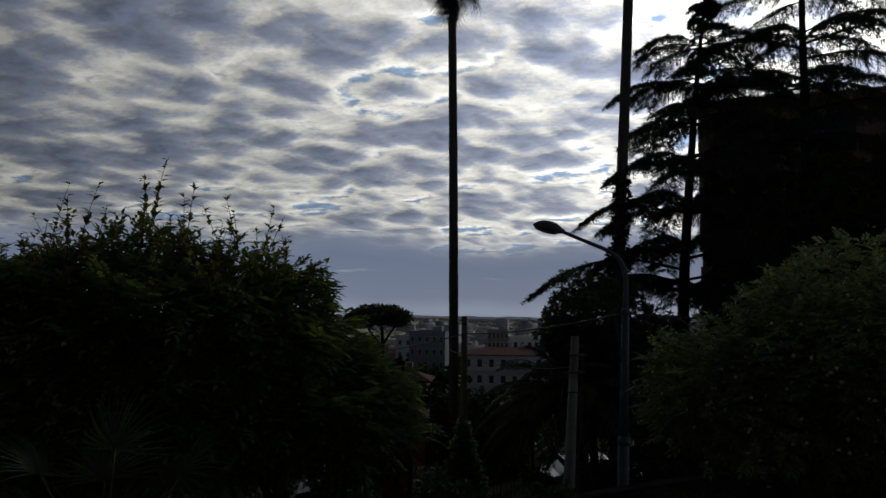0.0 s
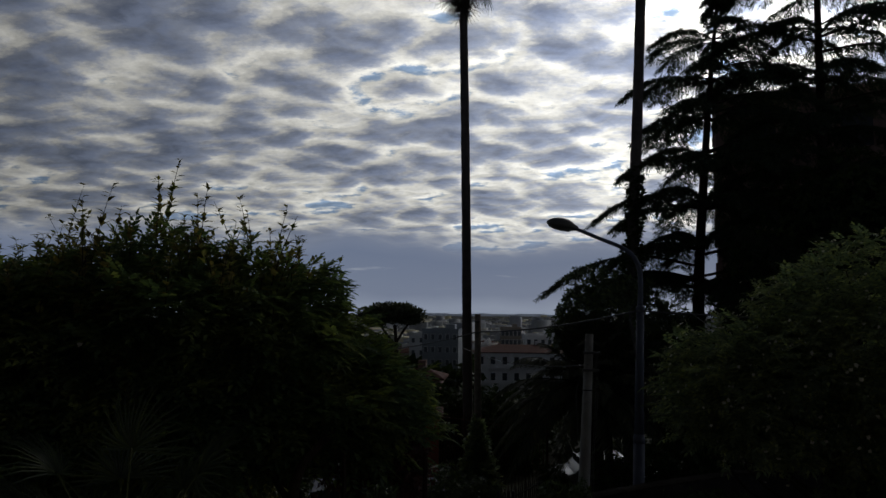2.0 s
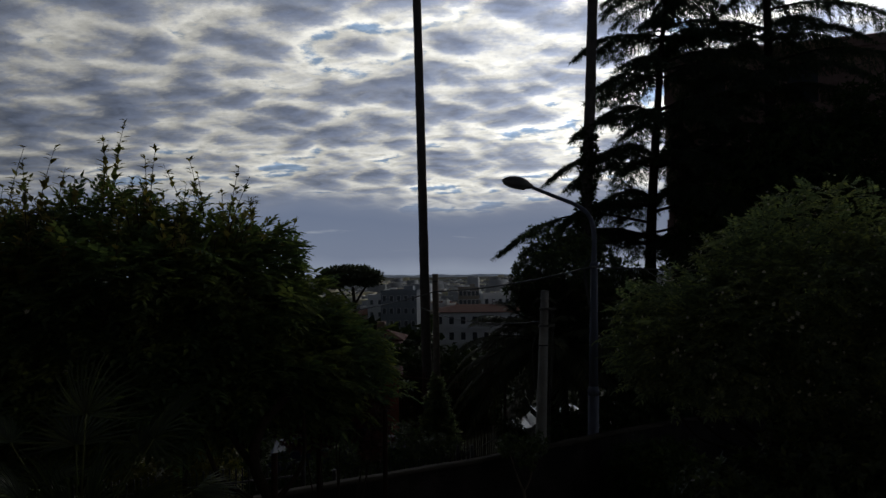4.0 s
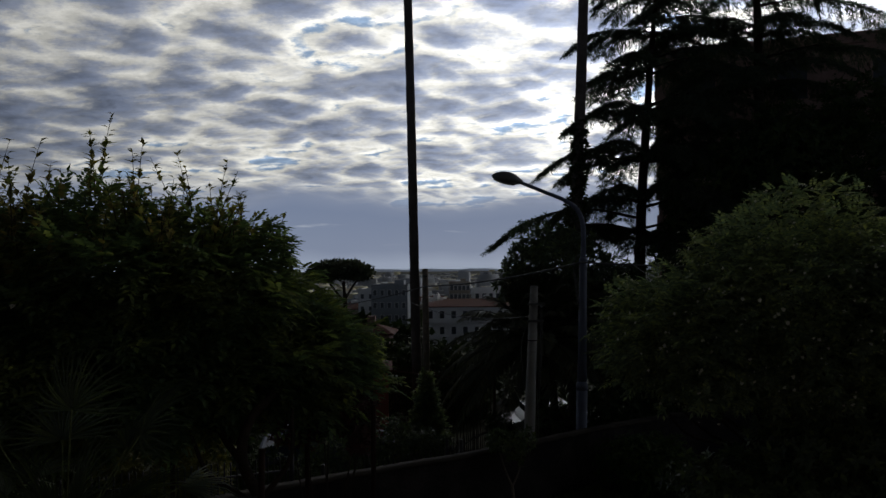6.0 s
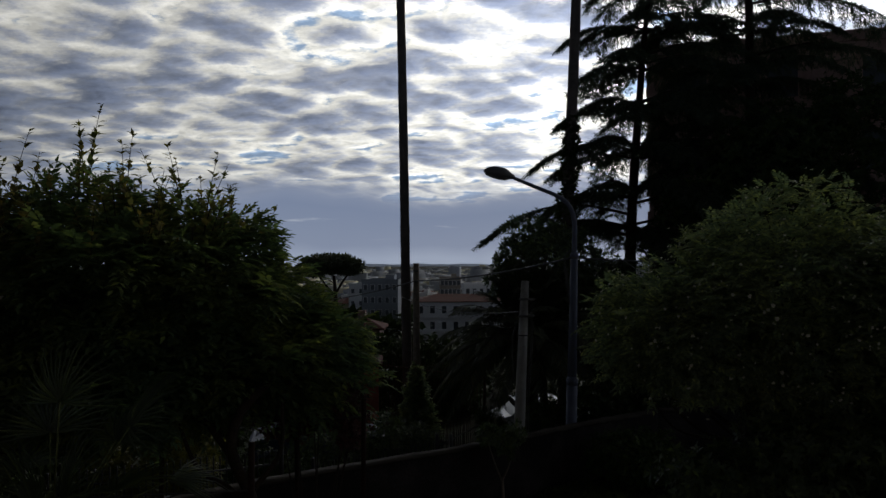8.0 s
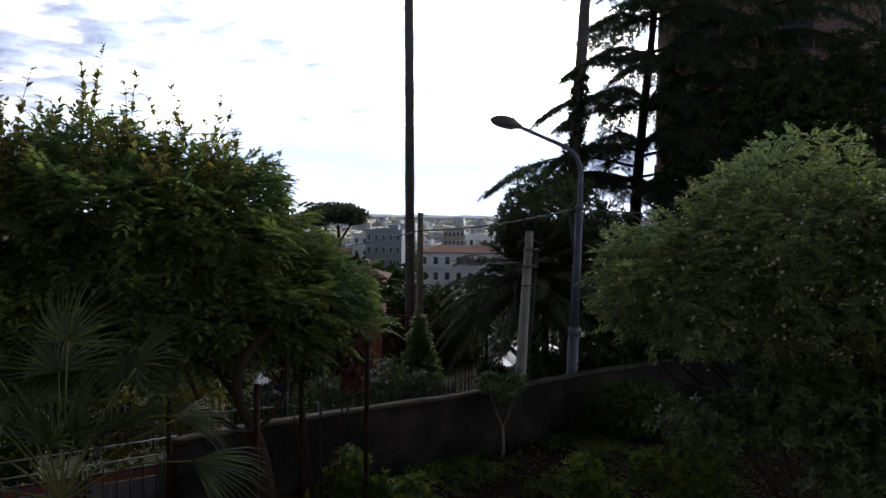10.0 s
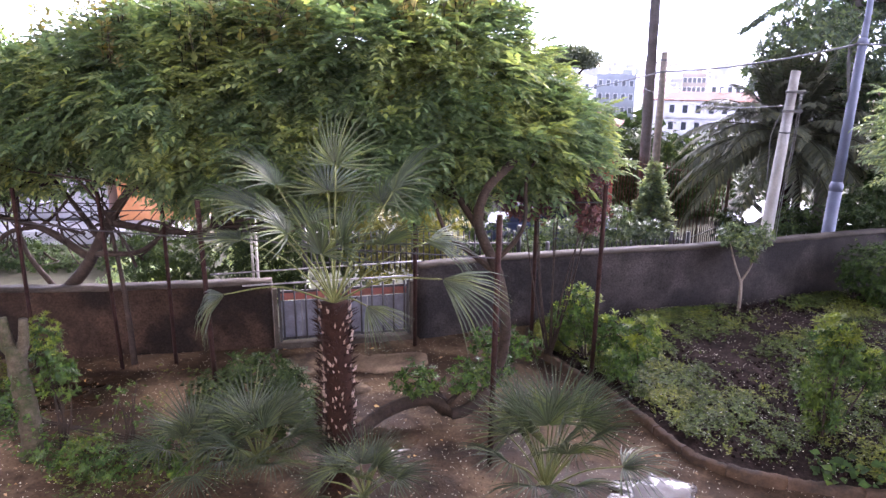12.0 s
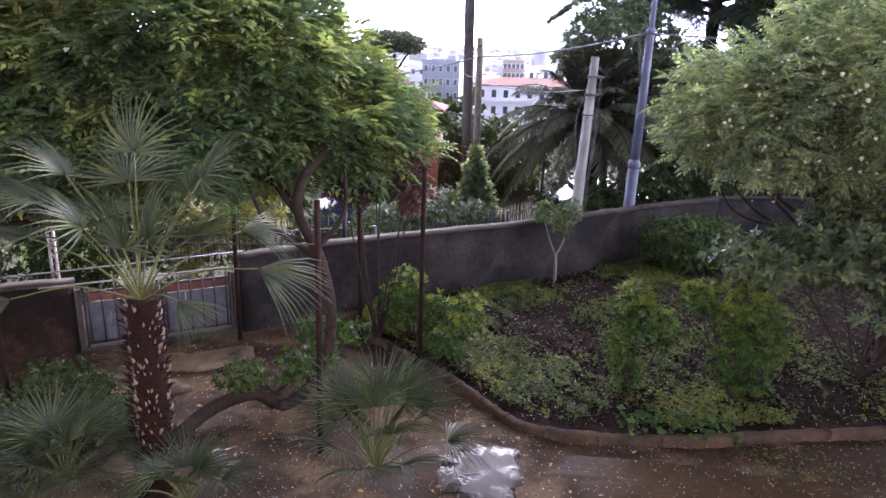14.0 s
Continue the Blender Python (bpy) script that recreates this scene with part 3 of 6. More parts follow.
def wall_run(name, line, top, base, thick, label, render_mat):
    wall = thing(name, label, "wall", kind="structure")
    p = curve_points([(x, y, 0) for x, y in line], 60 if len(line) > 3 else 40)
    d = np.gradient(p, axis=0)
    d /= np.linalg.norm(d, axis=1, keepdims=True)
    nrm = np.stack([-d[:, 1], d[:, 0], d[:, 2]], 1)
    rng = np.random.default_rng(len(line))

    def strip(lo, hi, half, wav):
        rows = []
        tops = np.array([hi(q) for q in np.linspace(0, 1, len(p))]) + rng.uniform(-wav, wav, len(p))
        for side, z in ((-1, None), (-1, 1), (1, 1), (1, None)):
            q = p + nrm * half * side + nrm * rng.uniform(-wav, wav, len(p))[:, None]
            q[:, 2] = tops if z else lo(tops)
            rows.append(q)
        v = np.stack(rows, 1)
        n = len(p)
        f = [[i * 4 + a, (i + 1) * 4 + a, (i + 1) * 4 + b, i * 4 + b] for i in range(n - 1) for a, b in ((0, 1), (1, 2), (2, 3), (3, 0))]
        f += [[0, 1, 2, 3], [(n - 1) * 4 + 3, (n - 1) * 4 + 2, (n - 1) * 4 + 1, (n - 1) * 4]]
        return v.reshape(-1, 3), np.array(f)
    part_mesh("body", mesh_of("body", *strip(lambda z: np.full_like(z, base), lambda q: top(q) - 0.05, thick / 2, 0.008), render_mat), wall)
    part_mesh("capping", mesh_of("capping", *strip(lambda z: z - 0.045, top, thick / 2 + 0.012, 0.009), WALL_CAP), wall, "pale weathered cement capping")
    return wall


def make_walls():
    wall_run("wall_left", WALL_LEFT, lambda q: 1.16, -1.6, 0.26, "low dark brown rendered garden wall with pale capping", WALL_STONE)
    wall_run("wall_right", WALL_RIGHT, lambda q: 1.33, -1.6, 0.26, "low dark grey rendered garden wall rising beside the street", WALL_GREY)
    # House wall behind the camera, never in view, added to block skylight.
    back = bmesh.new()
    box(back, (34, 0.4, 9.5), (-0.5, -3.2, 4.6))
    me = bpy.data.meshes.new("wall_house")
    back.to_mesh(me)
    back.free()
    me.materials.append(CREAM_WALL)
    solo("wall_house", me, "plain cream plastered house wall facing the garden, unseen, added to block skylight", "wall", kind="structure")


def make_gate():
    a, b = Vector((-5.74, 8.86, 0)), Vector((-3.80, 10.06, 0))
    ang = math.degrees(math.atan2(b.y - a.y, b.x - a.x))
    w = (b - a).length
    gate = thing("garden_gate", "low closed iron gate backed with blue-grey sheet and rusty red bands", "gate", tuple(a), turn=ang)
    for i, (x0, x1) in enumerate(((0.05, w / 2 - 0.01), (w / 2 + 0.01, w - 0.05))):
        leaf_w = x1 - x0
        bm = bmesh.new()
        for z in (0.16, 0.98):
            box(bm, (leaf_w, 0.035, 0.04), (x0 + leaf_w / 2, 0, z), bevel=0.004)
        for x in (x0 + 0.02, x1 - 0.02):
            box(bm, (0.04, 0.04, 0.98), (x, 0, 0.58), bevel=0.004)
        wing = part("gate_leaf", bm, IRON, gate)
        panels = 3
        for k in range(panels):
            pw = (leaf_w - 0.08) / panels
            block("sheet_panel", (pw - 0.008, 0.012, 0.64), (x0 + 0.04 + pw * (k + 0.5), 0.035, 0.49), GATE_SHEET, wing, "blue-grey sheet metal")
        block("red_band", (leaf_w - 0.06, 0.014, 0.12), (x0 + leaf_w / 2, 0.036, 0.885), GATE_RED, wing, "rusty red painted band")
        for k in range(6):
            x = x0 + 0.08 + (leaf_w - 0.16) * k / 5
            v, f = tube([(x, -0.02, 0.14), (x, -0.02, 1.08)], 0.017, 6)
            part_mesh("bar", mesh_of("bar", v, f, IRON), wing)
    block("red_post", (0.10, 0.05, 0.74), (w / 2, 0.03, 0.53), GATE_RED, gate, "rusty red centre strip")
    for x in (0.0, w):
        block("pillar_edge", (0.07, 0.10, 1.05), (x, 0.0, 0.52), WALL_CAP, gate, "pale cement reveal", bevel=0.01)
    block("sill", (w, 0.16, 0.10), (w / 2, -0.02, 0.05), WALL_CAP, gate, "pale worn cement sill", bevel=0.012)
    rail = thing("gate_top_rail", "thin pale tubular rail above the gate", "rail", tuple(a), turn=ang)
    part_mesh("tube", mesh_of("tube", *tube([(-0.5, -0.05, 1.14), (w + 0.3, -0.05, 1.16)], 0.013, 6), PANEL_GREY), rail)
    part_mesh("tube", mesh_of("tube", *tube([(-1.0, 0.16, 1.30), (w * 0.5, 0.16, 1.32), (w + 0.2, 0.16, 1.34)], 0.012, 6), PANEL_GREY), rail)


def make_puddles():
    rng = np.random.default_rng(9)
    for cx, cy, rx, ry, z, mat in ((0.50, 6.55, 0.50, 0.66, 0.028, WATER), (2.9, 6.72, 1.75, 0.42, 0.024, MUD_REFLECTION)):
        a = np.linspace(0, 2 * np.pi, 96, endpoint=False)
        r = 1 + 0.10 * np.sin(3 * a + rng.uniform(0, 6)) + 0.07 * np.sin(7 * a + rng.uniform(0, 6)) + 0.05 * np.sin(13 * a + rng.uniform(0, 6)) + rng.normal(size=96) * 0.012
        rings = [np.stack([cx + rx * r * k * np.cos(a), cy + ry * r * k * np.sin(a), np.full(96, z - 0.02 * (k > 0.95))], 1) for k in (0.01, 0.5, 0.85, 1.0)]
        f = [[q * 96 + i, (q + 1) * 96 + i, (q + 1) * 96 + (i + 1) % 96, q * 96 + (i + 1) % 96] for q in range(3) for i in range(96)]
        solo("puddle", mesh_of("puddle", np.concatenate(rings), np.array(f), mat, True), "shallow muddy rain puddle on the garden earth", "puddle", "puddles")


def make_apron():
    """Broken slabs of worn cement before the gate."""
    rng = np.random.default_rng(19)
    apron = thing("cement_apron", "worn pale cement slabs before the gate, half buried in earth", "paving", kind="structure")
    for cx, cy, rx, ry in ((-4.75, 8.55, 0.75, 0.42), (-3.75, 8.95, 0.62, 0.36), (-4.2, 7.85, 0.55, 0.32)):
        a = np.linspace(0, 2 * np.pi, 48, endpoint=False)
        r = 1 + 0.14 * np.sin(2 * a + rng.uniform(0, 6)) + 0.10 * np.sin(5 * a + rng.uniform(0, 6)) + rng.normal(size=48) * 0.025
        px, py = rx * r * np.cos(a), ry * r * np.sin(a)
        qx, qy = cx + px * 0.857 - py * 0.515, cy + px * 0.515 + py * 0.857
        rows = [np.stack([cx + (qx - cx) * k, cy + (qy - cy) * k, np.full(48, z)], 1) for k, z in ((0.02, 0.036), (0.6, 0.036), (0.96, 0.032), (1.0, 0.0))]
        f = [[q * 48 + i, q * 48 + (i + 1) % 48, (q + 1) * 48 + (i + 1) % 48, (q + 1) * 48 + i] for q in range(3) for i in range(48)]
        part_mesh("slab", mesh_of("slab", np.concatenate(rows), np.array(f)[:, ::-1], APRON), apron)


make_ground()
make_apron()
make_puddles()
make_garden_floor()
make_bed()
make_walls()
make_gate()

# ---------- street lamp, poles, cables ----------


def make_street_lamp():
    lamp = thing("street_lamp", "grey-blue painted steel street lamp with curved arm behind the wall", "street lamp")
    base, top = np.array([3.25, 15.42, -1.1]), np.array([3.42, 15.5, 5.95])
    along = lambda s: base + (top - base) * s
    part_mesh("lower_pole", mesh_of("lower_pole", *tube([along(0), along(0.47)], 0.125, 16), STEEL, True), lamp)
    part_mesh("pole_joint", mesh_of("pole_joint", *tube([along(0.46), along(0.475), along(0.49)], [0.128, 0.135, 0.10], 16), STEEL, True), lamp)
    part_mesh("upper_pole", mesh_of("upper_pole", *tube([along(0.47), along(0.88)], [0.105, 0.085], 16), STEEL, True), lamp)
    part_mesh("pole_neck", mesh_of("pole_neck", *tube([along(0.865), along(0.875), along(0.885)], [0.10, 0.105, 0.07], 16), STEEL, True), lamp)
    arm = curve_points([along(0.88), along(0.95), along(1.0) + (-0.03, 0, 0.0), (3.26, 15.5, 6.24), (3.0, 15.5, 6.43), (2.55, 15.5, 6.62), (1.98, 15.5, 6.86)], 40)
    part_mesh("arm", mesh_of("arm", *tube(arm, np.linspace(0.062, 0.04, 40), 12), STEEL, True), lamp)
    ax = np.array([-0.70, 0, 0.17])
    p0 = np.array([2.05, 15.5, 6.84])
    s = np.linspace(0, 1, 15)
    rad = np.array([0.055, 0.075, 0.10, 0.13, 0.155, 0.168, 0.175, 0.178, 0.176, 0.17, 0.158, 0.14, 0.115, 0.08, 0.02]) * 1.12
    v, f = tube(p0 + s[:, None] * ax, rad, 20)
    c = (p0 + np.repeat(s, 20)[:, None] * ax)
    low = v[:, 2] < c[:, 2]
    v[:, 2] = np.where(low, c[:, 2] + (v[:, 2] - c[:, 2]) * 0.58, c[:, 2] + (v[:, 2] - c[:, 2]) * 0.85)
    part_mesh("lamp_head", mesh_of("lamp_head", v, f, LAMP_GREY, True), lamp, "grey domed lamp head")
    v2, f2 = tube(p0 + (0, 0, -0.035) + s[3:14, None] * ax, rad[3:14] * 0.85, 16)
    c2 = p0 + (0, 0, -0.035) + np.repeat(s[3:14], 16)[:, None] * ax
    v2[:, 2] = c2[:, 2] + (v2[:, 2] - c2[:, 2]) * 0.5
    part_mesh("diffuser", mesh_of("diffuser", v2, f2, LAMP_GLASS, True), lamp, "milky glass diffuser")
    for k in range(5):
        pts = curve_points([along(0.80 + 0.02 * k) + (-0.09, -0.03, 0.1), along(0.82 + 0.01 * k) + (-0.16 - 0.02 * k, -0.05, -0.05), along(0.77) + (-0.09, -0.03, -0.25 - 0.05 * k)], 10)
        part_mesh("cable_loop", mesh_of("cable_loop", *tube(pts, 0.008, 5), CABLE), lamp)


def make_concrete_pole():
    pole = thing("concrete_pole", "round tapered concrete utility pole with cable brackets", "utility pole")
    base, top = np.array([1.97, 14.72, -1.05]), np.array([2.21, 14.72, 4.52])
    along = lambda s: base + (top - base) * s
    part_mesh("shaft", mesh_of("shaft", *tube([along(0), along(0.5), along(1)], [0.155, 0.118, 0.085], 20), CONCRETE, True), pole)
    for s in (0.93, 0.865):
        c = along(s)
        part_mesh("band", mesh_of("band", *tube([c - (0, 0, 0.02), c + (0, 0, 0.02)], 0.098, 16), IRON), pole)
        block("bracket", (0.36, 0.04, 0.05), tuple(c + (0.05, -0.10, 0)), LAMP_GREY, pole, turn=8, bevel=0.006)
    part_mesh("band", mesh_of("band", *tube([along(0.79) - (0, 0, 0.012), along(0.79) + (0, 0, 0.012)], 0.108, 16), IRON), pole)
    for off, lo in (((0.14, -0.06), 0.30), ((0.18, -0.02), 0.36)):
        pts = curve_points([along(0.93) + (*off, 0), along(0.75) + (off[0] + 0.03, off[1], 0), along(0.55) + (off[0], off[1], 0), along(lo) + (off[0] + 0.02, off[1], 0)], 16)
        part_mesh("down_cable", mesh_of("down_cable", *tube(pts, 0.007, 6), CABLE), pole)
    part_mesh("cable_loop", mesh_of("cable_loop", *tube(curve_points([along(0.86) + (-0.13, -0.1, 0), along(0.78) + (-0.24, -0.1, 0), along(0.68) + (-0.2, -0.1, 0), along(0.62) + (-0.17, -0.1, 0)], 14), 0.009, 5), CABLE), pole)


def make_wooden_post():
    post = thing("wooden_post", "slim weathered wooden post wrapped in ivy at its foot", "utility pole")
    part_mesh("shaft", mesh_of("shaft", *tube([(-0.54, 22.0, -1.2), (-0.54, 22.0, 2.0), (-0.55, 22.0, 4.86)], [0.13, 0.115, 0.095], 12), BARK_PALE, True), post)
    for z in (4.62, 4.28):
        block("insulator", (0.16, 0.06, 0.06), (-0.55, 21.9, z), LAMP_GREY, post, bevel=0.01)
    rng = np.random.default_rng(21)
    lobes = [(-0.5, 21.9, -0.6, 0.68, 0.5, 0.7), (-0.52, 21.9, 0.1, 0.52, 0.45, 0.6), (-0.54, 21.9, 0.75, 0.36, 0.34, 0.5), (-0.54, 21.9, 1.3, 0.2, 0.2, 0.35)]
    part_mesh("ivy", mesh_of("ivy", *foliage(lobes, 5200, leaf(1, 0.8), 0.13, rng, 0.4, lump=0.2), LEAF_ROSE), post, "dense green ivy", "stuff")


def make_cables():
    def wire(a, b, sag, r, label):
        a, b = np.array(a, float), np.array(b, float)
        t = np.linspace(0, 1, 28)[:, None]
        p = a + (b - a) * t
        p[:, 2] -= sag * 4 * (t * (1 - t))[:, 0]
        solo("overhead_cable", mesh_of("overhead_cable", *tube(p, r, 5), CABLE), label, "cable")
    wire((3.32, 15.4, 5.02), (-0.55, 21.95, 4.30), 0.12, 0.022, "thick grey overhead cable between lamp and post")
    wire((-0.55, 21.95, 4.30), (-9.0, 34.0, 2.9), 0.3, 0.02, "grey overhead cable running down past the post")
    wire((3.32, 15.4, 5.02), (8.2, 11.2, 4.9), 0.06, 0.018, "grey overhead cable leaving the lamp pole")
    wire((4.3, 14.55, 4.96), (4.9, 11.2, 4.0), 0.02, 0.008, "thin slack cable hanging from the overhead cable")
    wire((2.16, 14.6, 3.88), (-1.2, 24.0, 3.7), 0.25, 0.010, "thin overhead cable from the concrete pole")
    wire((-9.3, 6.8, 7.2), (-8.1, 9.6, 4.6), 0.03, 0.012, "dark overhead cable above the vine")


make_street_lamp()
make_concrete_pole()
make_wooden_post()
make_cables()

# ---------- trees and palms ----------


def tree(name, label, category, trunk_lines, lobes, count, template, size, leaf_mat, bark=BARK, seed=1, fork=None, twigs=14, floor=-99.0, rise=0.3, spread=0.7, shell=0.55, lump=0.16, sides=9, group=""):
    rng = np.random.default_rng(seed)
    ob = thing(name, label, category, group=group)
    if trunk_lines:
        part_mesh("trunk", mesh_of("trunk", *limbs(trunk_lines, sides), bark, True), ob)
    if fork is not None:
        branch_parts(branches_to(lobes, fork, twigs, rng, 0.04, floor), ob, bark)
    part_mesh("crown", mesh_of("crown", *foliage(lobes, count, template, size, rng, shell, floor, rise, spread, lump), leaf_mat), ob, kind="stuff")
    return ob


VINE_LOBES = [(-4.8, 9.4, 4.2, 2.2, 2.0, 1.65), (-3.0, 9.8, 4.2, 1.15, 1.6, 1.5), (-1.75, 10.4, 3.55, 0.9, 1.2, 0.75), (-3.4, 9.6, 3.3, 2.2, 1.6, 1.0), (-6.0, 9.1, 3.5, 2.4, 1.8, 1.2), (-4.4, 9.0, 3.4, 2.0, 1.7, 1.0), (-7.2, 8.7, 4.05, 2.2, 1.9, 1.45), (-9.6, 8.2, 3.5, 2.2, 1.9, 1.25), (-12.2, 7.4, 3.25, 2.2, 1.9, 1.2)]


def make_vine():
    rng = np.random.default_rng(11)
    vine = thing("climbing_vine", "huge light-green leafy vine spreading over rusty poles", "vine")
    root = [((-3.36, 6.55, -0.05), (-3.04, 7.22, 0.16), (-2.58, 7.6, 0.24), (-2.2, 7.55, 0.12), (-1.92, 7.75, 0.26), (-1.72, 8.0, 0.65), (-1.62, 8.0, 1.25), (-1.76, 8.05, 2.0), (-2.06, 8.12, 2.6), (-2.02, 8.3, 3.05), (-1.75, 8.7, 3.4))]
    lines = [(root[0], 0.095, 0.06)]
    lines += [([(-1.80, 8.08, 2.15), (-1.5, 8.3, 2.6), (-1.6, 8.9, 3.2), (-1.4, 9.6, 3.6)], 0.036, 0.015)]
    lines += [([(-1.72, 8.05, 1.95), (-2.1, 8.05, 2.22), (-2.46, 8.0, 2.50), (-2.75, 8.2, 2.95)], 0.045, 0.02), ([(-2.05, 8.12, 2.55), (-2.5, 8.4, 3.0), (-3.0, 9.0, 3.6)], 0.05, 0.02)]
    lines += [([(-2.1, 8.6, 2.6), (-2.7, 8.7, 2.9), (-3.6, 8.9, 3.1), (-4.6, 9.2, 3.4)], 0.05, 0.02)]
    lines += [([(-9.1, 7.35, 0.0), (-8.9, 7.6, 0.9), (-8.4, 7.7, 1.5), (-7.9, 7.8, 2.3), (-7.4, 8.0, 3.0)], 0.13, 0.06)]
    lines += [([(-8.3, 7.7, 1.6), (-9.2, 7.7, 2.0), (-10.2, 7.7, 2.15), (-11.4, 7.6, 2.5)], 0.07, 0.03)]
    lines += [([(-8.1, 7.75, 1.9), (-8.6, 7.8, 2.4), (-9.3, 7.9, 3.0)], 0.06, 0.02)]
    lines += [([(-7.9, 7.8, 2.2), (-7.0, 8.0, 2.1), (-6.3, 8.1, 2.2), (-5.4, 8.4, 2.9)], 0.06, 0.02)]
    lines += [([(-10.6, 7.3, 0.0), (-10.5, 7.5, 1.2), (-10.9, 7.7, 2.0), (-10.2, 7.9, 2.9)], 0.07, 0.03), ([(-10.6, 7.5, 1.3), (-9.9, 7.6, 1.9), (-9.2, 7.7, 2.1), (-8.6, 7.9, 2.7)], 0.05, 0.02), ([(-9.0, 7.6, 1.0), (-9.6, 7.6, 1.7), (-9.7, 7.7, 2.5)], 0.05, 0.02), ([(-8.2, 7.7, 1.7), (-7.4, 7.8, 1.8), (-6.9, 8.0, 2.3), (-6.6, 8.2, 2.9)], 0.05, 0.02)]
    lines += [([(-7.5, 7.5, 0.0), (-7.6, 7.6, 0.6), (-7.75, 7.7, 1.4), (-8.0, 7.8, 2.4)], 0.05, 0.03)]
    part_mesh("trunk", mesh_of("trunk", *limbs(lines[:5], 10, 34), VINE_BARK, True), vine, "twisted grey-brown trunk")
    part_mesh("trunk", mesh_of("trunk", *limbs(lines[5:], 9, 26), BARK, True), vine, "dark contorted trunk")
    tangle = []
    for _ in range(46):
        a = np.array([rng.uniform(-11.6, -6.8), rng.uniform(7.4, 8.1), rng.uniform(1.5, 2.4)])
        b = a + rng.normal(size=3) * (0.8, 0.2, 0.25) + (0, 0, rng.uniform(0.1, 0.9))
        tangle.append(([a, a + (b - a) * 0.35 + rng.normal(size=3) * 0.14, a + (b - a) * 0.7 + rng.normal(size=3) * 0.14, b], rng.uniform(0.012, 0.03), 0.006))
    branch_parts(tangle, vine)
    twigs = (branches_to(VINE_LOBES[:3], [(-2.4, 8.8, 3.0), (-1.9, 8.35, 2.2), (-1.6, 9.3, 3.4), (-3.4, 8.9, 3.1)], 34, rng, 0.026, 2.7) + branches_to(VINE_LOBES[3:], [(-8.0, 7.9, 2.3), (-7.4, 8.0, 3.0), (-8.4, 7.7, 1.6), (-10.0, 7.7, 2.1), (-6.3, 8.1, 2.2), (-9.2, 7.8, 2.7), (-11.2, 7.6, 2.4)], 56, rng, 0.028, 2.5) + branches_to(VINE_LOBES, [(-5.4, 8.5, 2.9), (-4.6, 9.2, 3.3), (-6.2, 8.3, 2.5)], 26, rng, 0.024, 2.6))
    branch_parts(twigs, vine)
    a = join([foliage(VINE_LOBES[:4] + VINE_LOBES[5:6], 12500, DROOPING, 0.28, rng, 0.66, 3.05, 0.12, 0.5, 0.18, 0.16), foliage(VINE_LOBES[4:5] + VINE_LOBES[6:], 11500, DROOPING, 0.29, rng, 0.66, 2.65, 0.12, 0.5, 0.17, 0.16)])
    b = foliage([(x, y, z, rx * 0.8, ry * 0.8, rz * 0.8) for x, y, z, rx, ry, rz in VINE_LOBES], 9000, SPRAY, 0.30, rng, 0.3, 2.95)
    a = join([a, foliage([(-1.55, 10.2, 3.1, 1.0, 1.0, 0.55), (-2.0, 10.2, 4.15, 0.65, 0.9, 0.8), (-2.6, 9.5, 3.0, 1.2, 1.0, 0.45)], 1400, DROOPING, 0.27, rng, 0.3, 2.75, 0.1, 0.5, 0.2, 0.2)])
    c = foliage([(-11.0, 8.0, 2.9, 1.5, 1.3, 0.75), (-6.6, 8.6, 2.75, 1.0, 1.0, 0.5), (-8.6, 8.3, 3.0, 1.4, 1.2, 0.45)], 1900, SPRAY, 0.27, rng, 0.2, 2.15)
    part_mesh("crown", mesh_of("crown", *join([a, b, c]), LEAF), vine, kind="stuff")
    # upright new shoots above the crown
    at, out = crown_points(VINE_LOBES, 900, rng, 0.97, 4.2, 0.12)
    at = at[(out[:, 2] > 0.4) & (at[:, 0] < -2.3)][:330]
    stems, leaves = [], []
    for p in at:
        h = rng.uniform(0.3, 0.7) * (1.0 if rng.random() < 0.8 else 1.7)
        lean = rng.normal(size=2) * 0.26
        q = [p, p + (lean[0] * h * 0.4, lean[1] * h * 0.4, h * 0.5), p + (lean[0] * h, lean[1] * h, h)]
        stems.append((q, 0.009, 0.003))
        n = int(h / 0.040)
        s = rng.random(n)
        base = p + np.stack([lean[0] * h * s, lean[1] * h * s, h * s], 1)
        d = rng.normal(size=(n, 3)) * (1, 1, 0.25) + (0, 0, 0.55)
        leaves.append(scatter(*leaf(1, 0.5), frames(d, np.tile([0, 0, 1.0], (n, 1))), base, 0.19 * (1.1 - 0.5 * s)))
    part_mesh("shoot_stem", mesh_of("shoot_stem", *limbs(stems, 4, 5), BARK), vine, kind="stuff")
    part_mesh("shoot_foliage", mesh_of("shoot_foliage", *join(leaves), LEAF_NEW), vine, "young reddish leaves on upright shoots", "stuff")
    at, out = crown_points(VINE_LOBES[:3], 50, rng, 1.0, 2.6)
    petals = scatter(*rosette(5, 1, 0.8, 0.3), frames(out, rng.normal(size=out.shape)), at + out * 0.06, np.full(len(at), 0.045))
    part_mesh("blossom", mesh_of("blossom", *petals, PETAL), vine, "a few small white blossoms", "stuff")


ROSE_LOBES = [(5.7, 9.9, 4.2, 2.0, 1.8, 1.6), (4.05, 9.9, 3.85, 1.22, 1.5, 0.95), (8.3, 9.6, 4.2, 2.4, 2.0, 1.8)]


